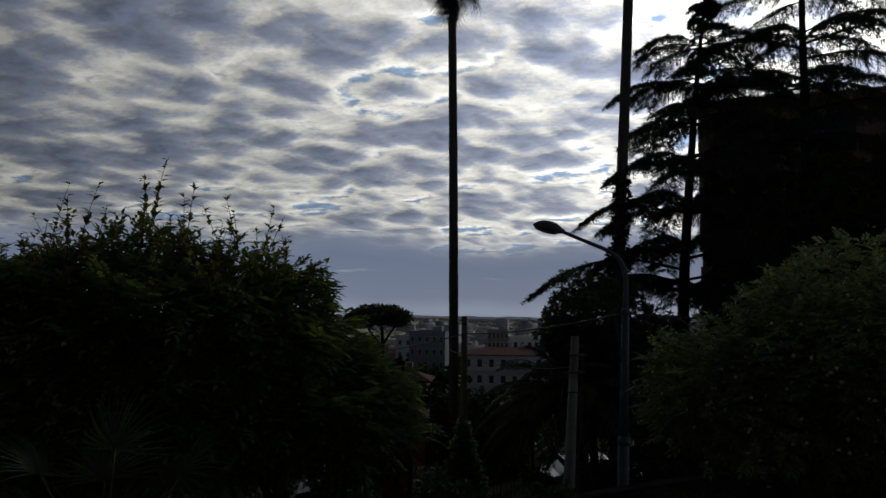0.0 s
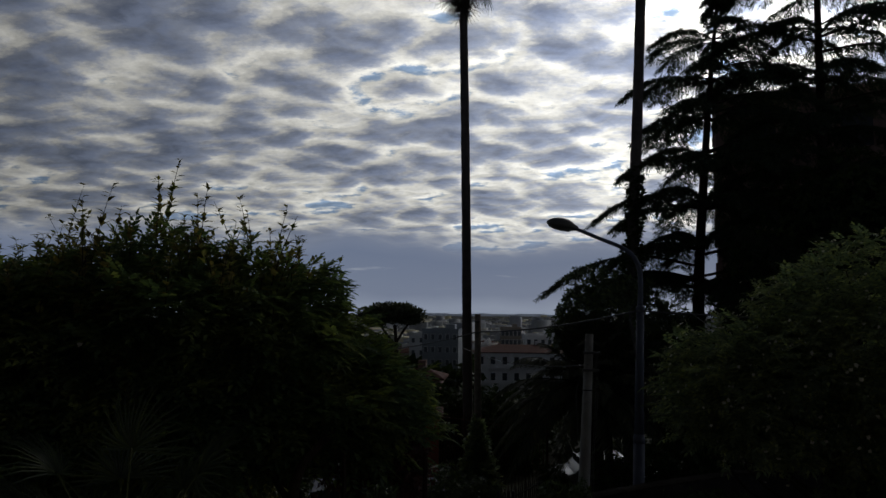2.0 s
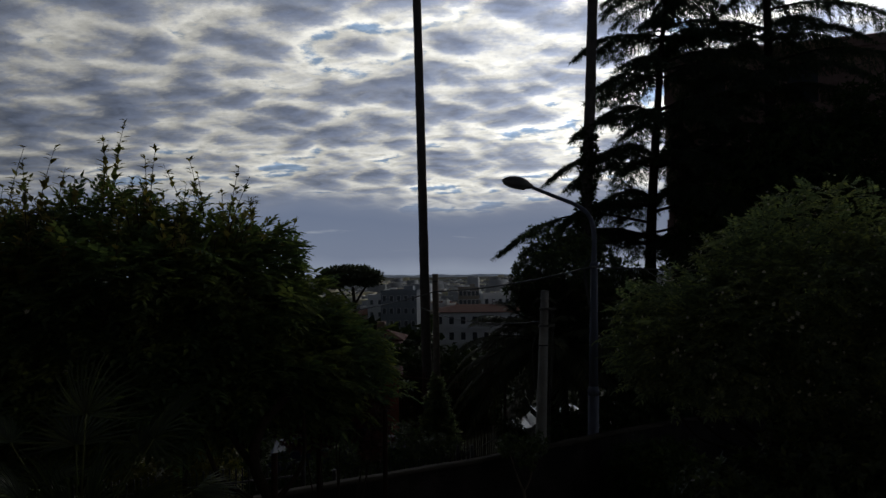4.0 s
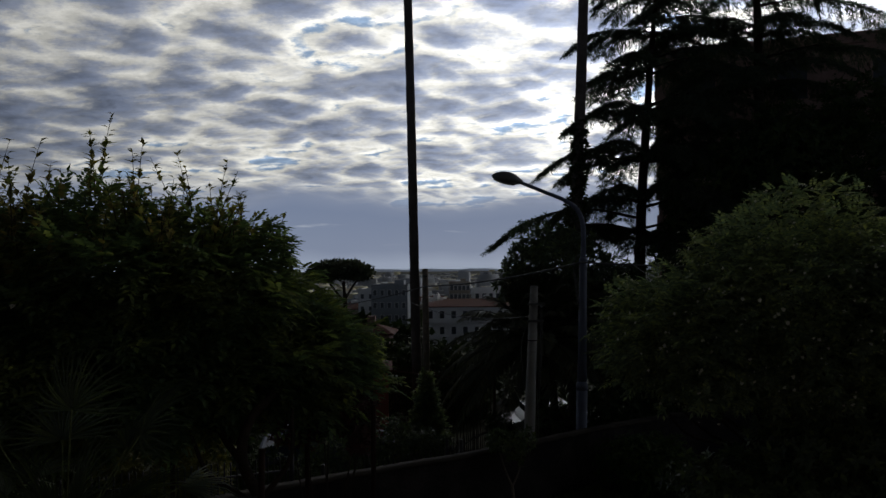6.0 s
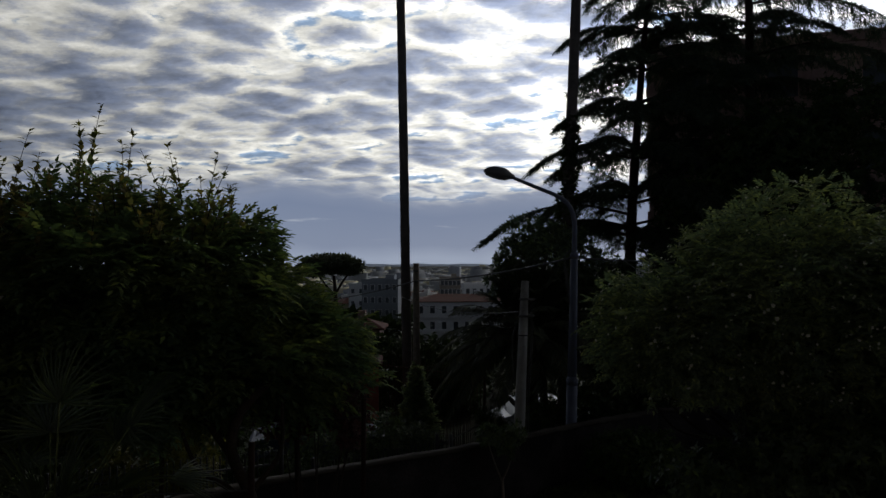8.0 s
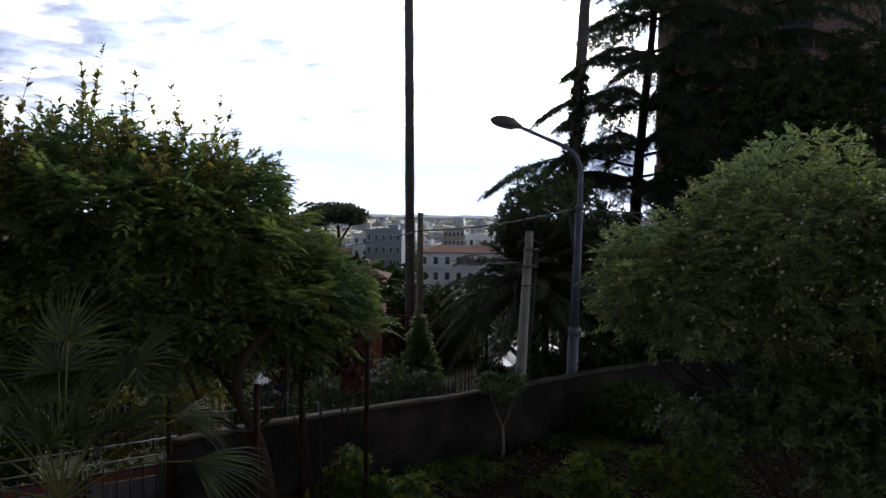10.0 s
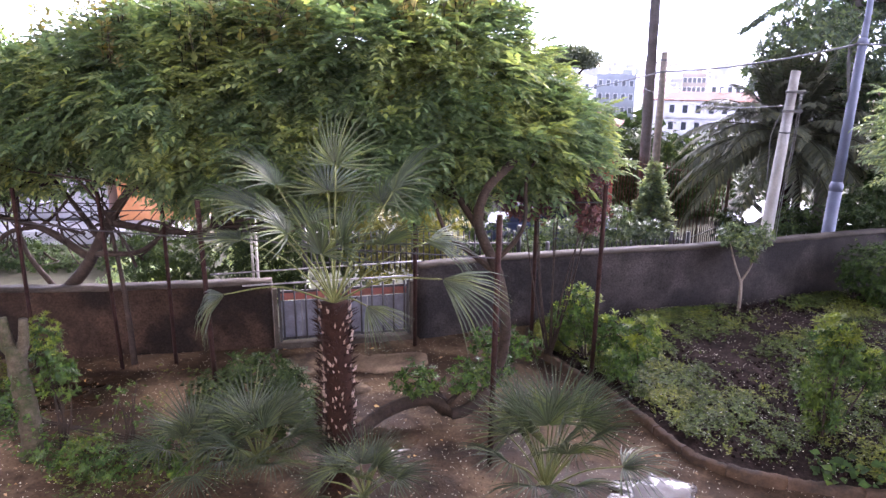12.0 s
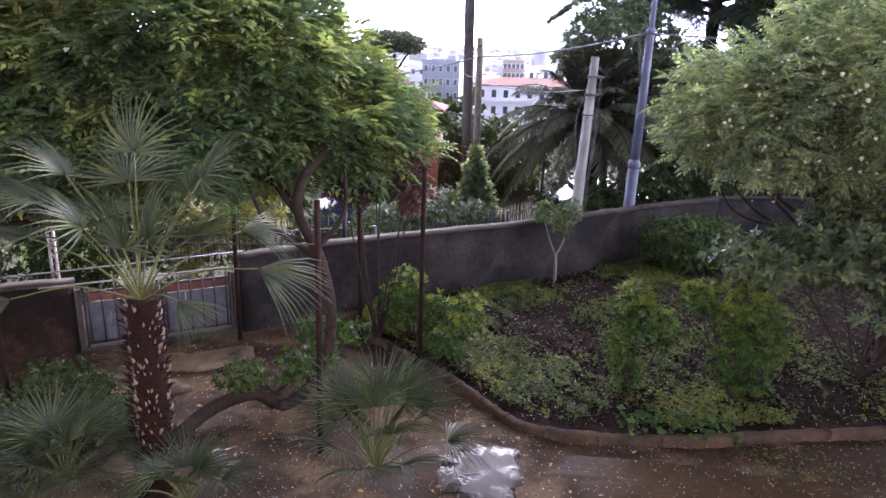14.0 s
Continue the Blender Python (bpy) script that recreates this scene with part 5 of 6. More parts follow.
# Invented dark shrubs that hide ground rendering too bright before the porch.
shrub("street_shrub", "low dark shrubs added to cover the bright verge before the porch", [(-18.2, 14.6, -1.35, 2.4, 0.9, 0.6), (-14.8, 15.4, -1.3, 1.8, 0.9, 0.8), (-21.5, 14.0, -1.4, 2.2, 0.9, 0.6)], 2600, 0.14, LEAF_DARK, 78, stems=[(-18.0, 14.7, -1.6)], floor=-1.9)
shrub("street_shrub", "dark dense shrub behind the low wall", [(-7.6, 11.4, 0.8, 1.2, 0.6, 1.2), (-6.4, 12.6, 1.2, 1.0, 0.7, 1.3), (-9.6, 10.9, 0.5, 1.2, 0.6, 0.9)], 2300, 0.13, LEAF_DARK, 76, stems=[(-7.2, 11.6, -1.1)], floor=-1.2)
shrub("street_shrub", "dark leafy shrub beyond the iron railing", [(-3.3, 14.3, 0.2, 1.2, 0.7, 0.9), (-1.9, 15.2, -0.2, 1.0, 0.7, 0.7), (-4.6, 14.2, 1.0, 1.0, 0.7, 1.4)], 2000, 0.13, LEAF_DARK, 77, stems=[(-3.2, 14.4, -1.0)], floor=-1.1)
shrub("red_leaved_shrub", "maroon-leaved shrub under the vine", [(-1.15, 9.75, 2.95, 0.55, 0.35, 0.4), (-1.75, 9.7, 2.65, 0.5, 0.35, 0.3), (-0.85, 9.8, 2.6, 0.3, 0.3, 0.35)], 700, 0.10, LEAF_RED, 75, stems=[(-1.35, 9.95, 0.0)], floor=0.5)

# umbrella pine on the slope
PINE = np.array([-16.6, 100.0, 0.0])
tree("umbrella_pine", "umbrella pine with a flat dark crown", "tree", [([tuple(PINE + (0.8, 0, -12)), tuple(PINE + (0.3, 0, -2)), tuple(PINE + (0.0, 0, 2.6))], 0.45, 0.2), ([tuple(PINE + (0.2, 0, -0.5)), tuple(PINE + (-1.6, 0, 1.8)), tuple(PINE + (-2.6, 0, 3.2))], 0.2, 0.1), ([tuple(PINE + (0.2, 0, 0)), tuple(PINE + (1.4, 0, 2.0)), tuple(PINE + (2.4, 0, 3.2))], 0.2, 0.1)],
     [(-17.0, 100, 4.3, 4.0, 3.6, 1.35), (-19.6, 100, 3.6, 2.4, 2.4, 1.15), (-14.6, 100, 3.8, 2.4, 2.2, 1.15)], 8500, leaf(1, 0.5), 0.5, LEAF_PINE_HAZE, seed=65, floor=1.6, twigs=14, fork=(-16.6, 100, 1.5), shell=0.3, lump=0.1)

# ---------- buildings ----------
WINDOW_MESHES = {}


def window_part(parent, at, w, h, turn, detail, trim=None):
    """A recessed window: dark pane, frame and sill."""
    trim = trim or WHITE_WALL
    key = (round(w, 2), round(h, 2), detail, trim.name)
    if key not in WINDOW_MESHES:
        bm = box(bmesh.new(), (w, 0.10, h), (0, 0, 0))
        me = bpy.data.meshes.new("window")
        bm.to_mesh(me)
        bm.free()
        me.materials.append(FAR_WINDOW if detail == "far" else SHUTTER)
        bm = bmesh.new()
        for x in (-w / 2 - 0.05, w / 2 + 0.05):
            box(bm, (0.10, 0.16, h + 0.2), (x, 0, 0))
        box(bm, (w, 0.16, 0.10), (0, 0, h / 2 + 0.05))
        fr = bpy.data.meshes.new("window_frame")
        bm.to_mesh(fr)
        bm.free()
        fr.materials.append(trim)
        bm = box(bmesh.new(), (w + 0.3, 0.3, 0.08), (0, -0.05, -h / 2 - 0.05))
        si = bpy.data.meshes.new("window_sill")
        bm.to_mesh(si)
        bm.free()
        si.materials.append(trim)
        WINDOW_MESHES[key] = (me, fr, si)
    me, fr, si = WINDOW_MESHES[key]
    ob = part_mesh("window", me, parent)
    ob.matrix_local = pose(*at, 0, 0, turn)
    part_mesh("window_frame", fr, ob)
    if detail != "far":
        part_mesh("window_sill", si, ob)
    return ob


def building(name, label, at, size, storeys, wall_mat, turn=0.0, roof="flat", columns=4, win=(0.9, 1.4), balcony=False, rows=None, detail="near", group="", trim=None):
    """A building with storeys, windows on its front (-y) and one side, and a flat or tiled roof. at: middle of the front's foot."""
    w, d, h = size
    ob = thing(name, label, "building", at, group=group, turn=turn)
    block("wall", (w, d, h), (0, d / 2, h / 2), wall_mat, ob)
    sh = h / storeys
    for s in range(storeys if rows is None else rows):
        z = h - sh * (s + 0.5) - 0.1
        for c in range(columns):
            window_part(ob, (-w / 2 + w * (c + 0.5) / columns, -0.03, z), *win, 0, detail, trim)
        if balcony and s < storeys - 1:
            slab = block("balcony", (w * 0.98, 1.1, 0.16), (0, -0.55, h - sh * (s + 1)), trim or WHITE_WALL, ob)
            block("parapet", (w * 0.98, 0.08, 0.75), (0, -1.06, h - sh * (s + 1) + 0.40), wall_mat, slab)
        if detail != "far":
            for c in range(2):
                window_part(ob, (-w / 2 - 0.03, d * (c + 0.5) / 2, z), *win, 90, detail, trim)
    if roof == "flat":
        bm = bmesh.new()
        for sx, sy, x, y in ((w + 0.3, 0.25, 0, 0), (w + 0.3, 0.25, 0, d), (0.25, d, -w / 2, d / 2), (0.25, d, w / 2, d / 2)):
            box(bm, (sx, sy, 0.5), (x, y, h + 0.2))
        part("roof_parapet", bm, wall_mat, ob)
        block("roof_box", (w * 0.25, d * 0.3, 1.6), (w * 0.2, d * 0.5, h + 0.8), wall_mat, ob)
    else:
        bm = bmesh.new()
        e, rise = 0.5, roof
        pts = [(-w / 2 - e, -e, h), (w / 2 + e, -e, h), (w / 2 + e, d + e, h), (-w / 2 - e, d + e, h), (-w / 2 + d * 0.35, d / 2, h + rise), (w / 2 - d * 0.35, d / 2, h + rise)]
        lo = [bm.verts.new((x, y, z - 0.18)) for x, y, z in pts[:4]]
        v = [bm.verts.new(p) for p in pts]
        for f in ((v[0], v[1], v[5], v[4]), (v[1], v[2], v[5]), (v[2], v[3], v[4], v[5]), (v[3], v[0], v[4]), (lo[3], lo[2], lo[1], lo[0]), (lo[0], lo[1], v[1], v[0]), (lo[1], lo[2], v[2], v[1]), (lo[2], lo[3], v[3], v[2]), (lo[3], lo[0], v[0], v[3])):
            bm.faces.new(f)
        part("roof", bm, ROOF_TILE, ob, "red tiled hipped roof")
        block("chimney", (0.8, 0.8, 1.6), (w * 0.1, d * 0.5, h + rise), wall_mat, ob)
    return ob


building("apartment_house", "white apartment house with dark shuttered windows and red roof", (3.2, 150, -17.4), (22.2, 14, 13.3), 4, WHITE_WALL, turn=2, roof=1.3, columns=9, win=(0.95, 1.55), balcony=True)
building("town_house", "grey-blue town house with white trim", (-21.3, 205, -16.0), (10.7, 12, 14.6), 4, BLUE_WALL_HAZE, turn=-6, columns=5, win=(1.0, 1.5), detail="far")
building("town_house", "pale grey house with small windows", (-29.5, 225, -18.8), (8, 9, 15.5), 4, WHITE_WALL, turn=-8, columns=3, win=(1.0, 1.4), detail="far")
building("town_house", "white low house behind the apartment house", (7.5, 185, -16), (9, 9, 14), 4, WHITE_WALL, turn=4, columns=5, win=(0.9, 1.9))
building("town_house", "cream house with dark windows", (-1.2, 260, -18), (7.5, 10, 15.7), 5, CREAM_WALL, turn=3, columns=5, win=(1.2, 1.6), detail="far")
building("town_house", "pale house with dark windows and flat roof", (12.0, 250, -18), (9, 10, 14), 5, WHITE_WALL, turn=-6, columns=6, win=(1.2, 1.6), detail="far")
building("garden_house", "small brown shed with red tiled roof down the slope", (-9.4, 70, -7.9), (5.0, 4, 6.0), 2, BROWN_WALL, columns=2, roof=0.8, win=(0.8, 1.0), detail="far")
rng_city = np.random.default_rng(81)
for i in range(150):
    yy = rng_city.uniform(230, 760)
    ang = radians(rng_city.uniform(-13, 15))
    xx = 0.7 + yy * math.tan(ang)
    ww, dd, hh = rng_city.uniform(6, 12), rng_city.uniform(6, 11), rng_city.choice([5.5, 7.5, 9.0, 11.0])
    mat = (WHITE_WALL, CREAM_WALL, CREAM_WALL, BLUE_WALL_HAZE, WHITE_WALL)[i % 5]
    colour = ("white", "cream", "ochre-cream", "grey-blue", "off-white")[i % 5]
    tiled = i % 4 == 0
    building("town_house", f"{colour} distant town house with {'a red tiled roof' if tiled else 'a flat roof'}", (xx, yy, float(terrain(xx, yy)) - 1), (ww, dd, hh + 1), max(2, int(hh / 3.1)), mat, turn=rng_city.uniform(-40, 40), roof=1.8 if tiled else "flat", columns=int(ww / 2.6), win=(1.1, 1.5), detail="far", group="houses of the town")


def make_far_city():
    n = 5200
    rng = np.random.default_rng(82)
    y = 600 * (2600 / 600) ** rng.random(n)
    x = y * np.tan(np.radians(rng.uniform(-42, 42, n)))
    w, d, h = rng.uniform(9, 26, n), rng.uniform(9, 22, n), rng.uniform(6, 17, n) * np.where(rng.random(n) < 0.07, 1.7, 1)
    z = terrain(x, y)
    a = rng.uniform(-0.7, 0.7, n)
    rot = np.zeros((n, 3, 3))
    rot[:, 0, 0], rot[:, 0, 1], rot[:, 1, 0], rot[:, 1, 1], rot[:, 2, 2] = np.cos(a), -np.sin(a), np.sin(a), np.cos(a), 1
    cube = np.array([(sx, sy, sz) for sz in (0, 1) for sy in (-0.5, 0.5) for sx in (-0.5, 0.5)])
    f = np.array([(0, 1, 5, 4), (1, 3, 7, 5), (3, 2, 6, 7), (2, 0, 4, 6), (4, 5, 7, 6)])
    local = cube[None] * np.stack([w, d, h], 1)[:, None]
    v = np.einsum("nij,nvj->nvi", rot, local) + np.stack([x, y, z - 1], 1)[:, None]
    idx = f[None] + (np.arange(n) * 8)[:, None, None]
    solo("distant_town", mesh_of("distant_town", v.reshape(-1, 3), idx.reshape(-1, 4), CITY_HAZE), "crowded town spreading across the plain, pale with painted haze", "town", kind="stuff")
    # tree clumps between the houses
    m = 2000
    y = 34 * (1600 / 34) ** rng.random(m)
    x = y * np.tan(np.radians(rng.uniform(-35, 35, m)))
    p = np.stack([x, y, terrain(x, y) + rng.uniform(0.3, 1.0, m) * np.clip(y / 40, 0.6, 3)], 1)
    keep = ~((np.abs(x - 3) < 14) & (np.abs(y - 150) < 14)) & (x < 6 + 0.1 * y)
    p, m = p[keep], int(keep.sum())
    tmpl = foliage([(0, 0, 0, 1, 1, 0.8)], 60, leaf(1, 0.8), 0.8, rng, 0.4)
    p = p[p[:, 1] > 170]
    m = len(p)
    rot = np.tile(np.eye(3), (m, 1, 1))
    rng = np.random.default_rng(84)
    near = foliage([(0, 0, 0, 1, 1, 0.85)], 560, leaf(1, 0.7), 0.17, rng, 0.35, lump=0.3)
    c = 230
    yy = rng.uniform(32, 140, c)
    xx = 0.7 + yy * np.tan(np.radians(rng.uniform(-34, 9, c)))
    yy[:90] = rng.uniform(45, 128, 90)
    xx[:90] = 0.7 + yy[:90] * np.tan(np.radians(rng.uniform(-9, 6, 90)))
    corridor = (xx / yy > -0.12) & (xx / yy < 0.07) & (yy > 40)
    q = np.stack([xx, yy, terrain(xx, yy) + np.where(corridor, 0.3, rng.uniform(0.5, 2.0, c))], 1)
    rn = np.tile(np.eye(3), (c, 1, 1))
    bulk = rng.uniform(1.6, 3.2, c) * np.where(corridor, 0.42, 1.0)
    solo("hillside_trees", mesh_of("hillside_trees", *scatter(*near, rn, q, bulk), LEAF_DARK), "thick dark trees covering the slope below the street", "trees", kind="stuff")
    solo("distant_trees", mesh_of("distant_trees", *scatter(*tmpl, rot, p, rng.uniform(1.2, 2.4, m) * np.clip(p[:, 1] / 60, 0.8, 2.0)), LEAF_DARK), "scattered dark trees among the distant houses", "trees", kind="stuff")


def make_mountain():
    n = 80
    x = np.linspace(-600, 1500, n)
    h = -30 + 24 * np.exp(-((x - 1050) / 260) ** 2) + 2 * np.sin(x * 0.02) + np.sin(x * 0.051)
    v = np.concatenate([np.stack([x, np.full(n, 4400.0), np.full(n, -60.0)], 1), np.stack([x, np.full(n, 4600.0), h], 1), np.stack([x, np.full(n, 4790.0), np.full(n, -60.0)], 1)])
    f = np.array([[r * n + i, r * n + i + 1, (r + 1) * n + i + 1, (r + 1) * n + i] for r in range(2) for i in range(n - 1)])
    solo("mountain", mesh_of("mountain", v, f, MOUNTAIN_HAZE, True), "faint mountain on the horizon, haze painted into its blue-grey", "mountain", kind="structure")


make_far_city()
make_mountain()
building("villa", "large dark brown building with balconies behind the cedars", (21.89, 31.29, -2.2), (24.0, 9, 17.2), 5, BROWN_WALL, turn=-15, columns=6, win=(1.3, 2.0), balcony=True, trim=BROWN_WALL)

# ---------- white house on the left with its porch ----------


def make_white_house():
    ob = thing("white_house", "low white house with porch and orange upper floor", "building", (-15.8, 18.6, -4.6), turn=24)
    block("porch_roof", (12.0, 1.6, 0.46), (-6.0, 0.8, 3.2), PORCH_WHITE, ob, "white porch slab", bevel=0.03)
    for x in (-9.5, -5.8, -2.0):
        block("pillar", (0.85, 0.6, 3.0), (x, 0.5, 1.45), PORCH_WHITE, ob, bevel=0.02)
    block("ground_floor", (12.0, 4.0, 3.3), (-6.0, 5.4, 1.6), PORCH_WHITE, ob, "shaded white ground floor behind the porch")
    block("upper_floor", (3.0, 4.5, 3.0), (-1.05, 3.9, 4.9), ORANGE_WALL, ob, "orange plastered upper floor")
    block("upper_floor", (8.4, 4.0, 2.4), (-7.3, 4.2, 4.6), PORCH_WHITE, ob)
    for x in (-10.0, -7.5, -5.0):
        window_part(ob, (x, 2.15, 4.7), 0.9, 1.2, 0, "near")
    for x in (-7.6, -3.9):
        window_part(ob, (x, 3.37, 1.7), 1.1, 1.5, 0, "near")
    block("roof", (3.4, 5.0, 0.16), (-1.05, 3.9, 6.48), ROOF_TILE, ob, "thin tiled roof edge")


make_white_house()

# ---------- street things ----------


def car(name, label, at, turn, paint):
    ob = thing(name, label, "car", at, group="parked cars", turn=turn)
    prof = [(-2.0, 0.35), (-2.02, 0.75), (-1.9, 0.92), (-1.45, 1.0), (-0.95, 1.42), (0.35, 1.47), (1.05, 1.02), (1.75, 0.88), (2.0, 0.7), (2.0, 0.35)]
    bm = bmesh.new()
    rows = []
    for y, inset in ((-0.82, 0.0), (-0.78, 0.06), (0.78, 0.06), (0.82, 0.0)):
        k = 1 if abs(y) < 0.8 else 0
        rows.append([bm.verts.new((x, y * (0.86 if z > 1.05 else 1), z if k else min(z, 0.98))) for x, z in prof])
    for a, b in zip(rows[:-1], rows[1:]):
        for i in range(len(prof) - 1):
            bm.faces.new((a[i], a[i + 1], b[i + 1], b[i]))
        bm.faces.new((a[-1], a[0], b[0], b[-1]))
    bm.faces.new(rows[0][::-1])
    bm.faces.new(rows[-1])
    body = part("body", bm, paint, ob)
    for sy in (-1, 1):
        block("side_window", (1.5, 0.02, 0.34), (-0.25, sy * 0.735, 1.20), PANE, body)
    block("windscreen", (0.03, 1.15, 0.50), (0.73, 0, 1.25), PANE, body)
    block("rear_window", (0.03, 1.1, 0.40), (-1.20, 0, 1.24), PANE, body)
    wheel = mesh_of("wheel", *tube([(0, -0.1, 0), (0, 0.1, 0)], 0.31, 18), TYRE)
    for x in (-1.25, 1.25):
        for y in (-0.75, 0.75):
            part_mesh("wheel", wheel, ob).location = (x, y, 0.31)
    for y in (-0.55, 0.55):
        block("headlight", (0.06, 0.32, 0.14), (2.0, y, 0.72), LAMP_GLASS, body)
    return ob


car("parked_car", "white hatchback parked beyond the iron fence", (3.95, 25.0, -1.45), 8, CAR_WHITE)
car("parked_car", "dark blue hatchback parked by the red shed", (-3.4, 20.6, -1.1), 12, CAR_BLUE)


def make_red_shed():
    ob = thing("red_shed", "small red plastered shed beside the street", "shed", (-3.2, 23.2, -1.15), turn=6)
    block("wall", (2.6, 2.0, 2.5), (0, 1.0, 1.25), RED_WALL, ob)
    block("roof", (2.9, 2.3, 0.12), (0, 1.0, 2.56), ROOF_TILE, ob, bevel=0.01)
    block("door", (0.8, 0.06, 1.9), (0.4, -0.02, 0.95), SHUTTER, ob)


make_red_shed()


def picket_fence(name, label, a, b, height, gap, mat=IRON, spear=True):
    """Upright pickets between two rails, each a part of its own."""
    a, b = Vector(a), Vector(b)
    ob = thing(name, label, "fence")
    n = int((b - a).length / gap)
    v, f = tube([(0, 0, 0), (0, 0, height - 0.1), (0, 0, height)], [0.014, 0.014, 0.004 if spear else 0.014], 6)
    me = mesh_of("picket", v, f, mat)
    for i in range(n + 1):
        part_mesh("picket", me, ob).location = a.lerp(b, i / n)
    for h in (0.15, height - 0.25):
        part_mesh("rail", mesh_of("rail", *tube([a + Vector((0, 0, h)), b + Vector((0, 0, h))], 0.02, 6), mat), ob)
    for s in (0, 1):
        part_mesh("post", mesh_of("post", *tube([a.lerp(b, s), a.lerp(b, s) + Vector((0, 0, height + 0.1))], 0.045, 8), mat), ob)
    return ob


picket_fence("iron_fence", "rusty brown iron picket fence across the street", (-2.6, 25.2, -1.25), (1.6, 21.6, -1.15), 2.7, 0.14, FENCE_RUST)
picket_fence("iron_fence", "dark iron railing turning down from the fence", (1.6, 21.6, -1.15), (0.2, 18.4, -1.1), 1.3, 0.14, IRON)
picket_fence("low_railing", "low dark iron railing above the wall", (-6.0, 10.3, 0.9), (-2.5, 12.4, 0.75), 0.75, 0.11, IRON, False)
picket_fence("low_railing", "low dark iron railing by the street", (-2.2, 13.8, -0.1), (0.6, 15.4, 0.0), 0.95, 0.11, IRON, False)


def make_metal_panel():
    sc = thing("metal_panel", "pale corrugated sheet panel leaning by the railing", "panel", (-2.9, 13.0, -0.95), turn=30)
    for k in range(10):
        part_mesh("corrugation", mesh_of("corrugation", *tube([(k * 0.11, 0, 0), (k * 0.11, 0.02, 1.5)], 0.056, 8), PANEL_GREY, True), sc)


make_metal_panel()


def make_lattice_post():
    ob = thing("lattice_post", "white painted lattice steel post behind the wall", "post", (-7.05, 10.25, -1.2))
    for x, y in ((-0.05, 0), (0.05, 0), (0, 0.08)):
        part_mesh("upright", mesh_of("upright", *tube([(x, y, 0), (x, y, 3.75)], 0.024, 6), PANEL_PALE), ob)
    for k in range(24):
        z = 0.1 + k * 0.15
        s = 1 if k % 2 else -1
        part_mesh("lacing", mesh_of("lacing", *tube([(-0.05 * s, 0, z), (0.05 * s, 0, z + 0.15)], 0.010, 5), PANEL_PALE), ob)


make_lattice_post()

# ---------- garden poles, shrubs, litter ----------
POLES = [((-1.70, 10.1), 2.75, 0.0), ((-0.60, 9.3), 3.05, 0.4), ((-1.45, 6.75), 3.1, 0.6), ((-5.25, 6.6), 3.0, -1.0), ((-3.62, 9.75), 2.9, 0.3), ((-8.6, 6.7), 2.9, 1.0), ((-7.55, 7.3), 2.8, -1.5), ((-9.6, 6.75), 2.9, -2.0), ((-6.9, 7.75), 2.7, 0.5), ((-10.4, 6.3), 2.8, 1.5)]
for k, ((px, py), hh, tilt) in enumerate(POLES):
    v, f = tube([(0, 0, -0.1), (0, 0, hh)], 0.034 if k < 5 else 0.03, 10)
    stake = solo("support_pole", mesh_of("support_pole", v, f, RUST, True), "slim rusty iron pole holding up the vine", "pole", "vine poles")
    stake.matrix_world = pose(px, py, 0, 0, tilt, 0)
for a, b in (((-5.25, 6.6, 2.55), (-1.45, 6.75, 2.6)), ((-5.25, 6.6, 2.5), (-3.62, 9.75, 2.55)), ((-3.62, 9.75, 2.6), (-0.6, 9.3, 2.8)), ((-9.6, 6.75, 2.4), (-5.25, 6.6, 2.5)), ((-10.4, 6.3, 2.5), (-6.9, 7.75, 2.5))):
    solo("trellis_wire", mesh_of("trellis_wire", *tube([a, tuple((np.array(a) + b) / 2 - (0, 0, 0.04)), b], 0.010, 5), IRON), "dark wire strung between the vine poles", "wire", "trellis wires")

G = "garden shrubs"
shrub("citrus_shrub", "bright green citrus shrub in the planting bed", [(-0.95, 10.0, 0.85, 0.36, 0.36, 0.45), (-0.45, 9.9, 0.55, 0.32, 0.3, 0.35), (-1.25, 10.3, 0.5, 0.26, 0.3, 0.35)], 260, 0.115, LEAF_CITRUS, 91, [(-0.8, 10.0, 0.1)], template=CITRUS, group=G, young=60)
shrub("citrus_shrub", "bright green citrus shrub beside the rusty pole", [(0.05, 9.35, 0.8, 0.32, 0.3, 0.35), (-0.15, 9.0, 0.5, 0.26, 0.26, 0.3)], 150, 0.115, LEAF_CITRUS, 92, [(-0.05, 9.15, 0.1)], template=CITRUS, group=G, young=40)
shrub("citrus_shrub", "yellow-green tall citrus shrub near the kerb", [(2.42, 8.75, 1.30, 0.30, 0.28, 0.38), (2.30, 8.65, 0.85, 0.27, 0.28, 0.35), (2.38, 8.6, 0.45, 0.22, 0.24, 0.25), (2.85, 8.9, 0.95, 0.22, 0.25, 0.3)], 360, 0.108, LEAF_CITRUS, 93, [(2.4, 8.55, 0.1)], template=CITRUS, group=G, young=100)
shrub("citrus_shrub", "dense yellow-green citrus shrub on a short stem", [(3.95, 9.0, 1.25, 0.48, 0.38, 0.42), (3.85, 8.8, 0.75, 0.40, 0.36, 0.45), (4.35, 9.1, 0.85, 0.35, 0.36, 0.45), (3.35, 9.15, 1.38, 0.30, 0.28, 0.26), (4.0, 8.8, 0.4, 0.4, 0.3, 0.25)], 680, 0.108, LEAF_CITRUS, 94, [(3.85, 8.6, 0.1)], template=CITRUS, group=G, young=150)
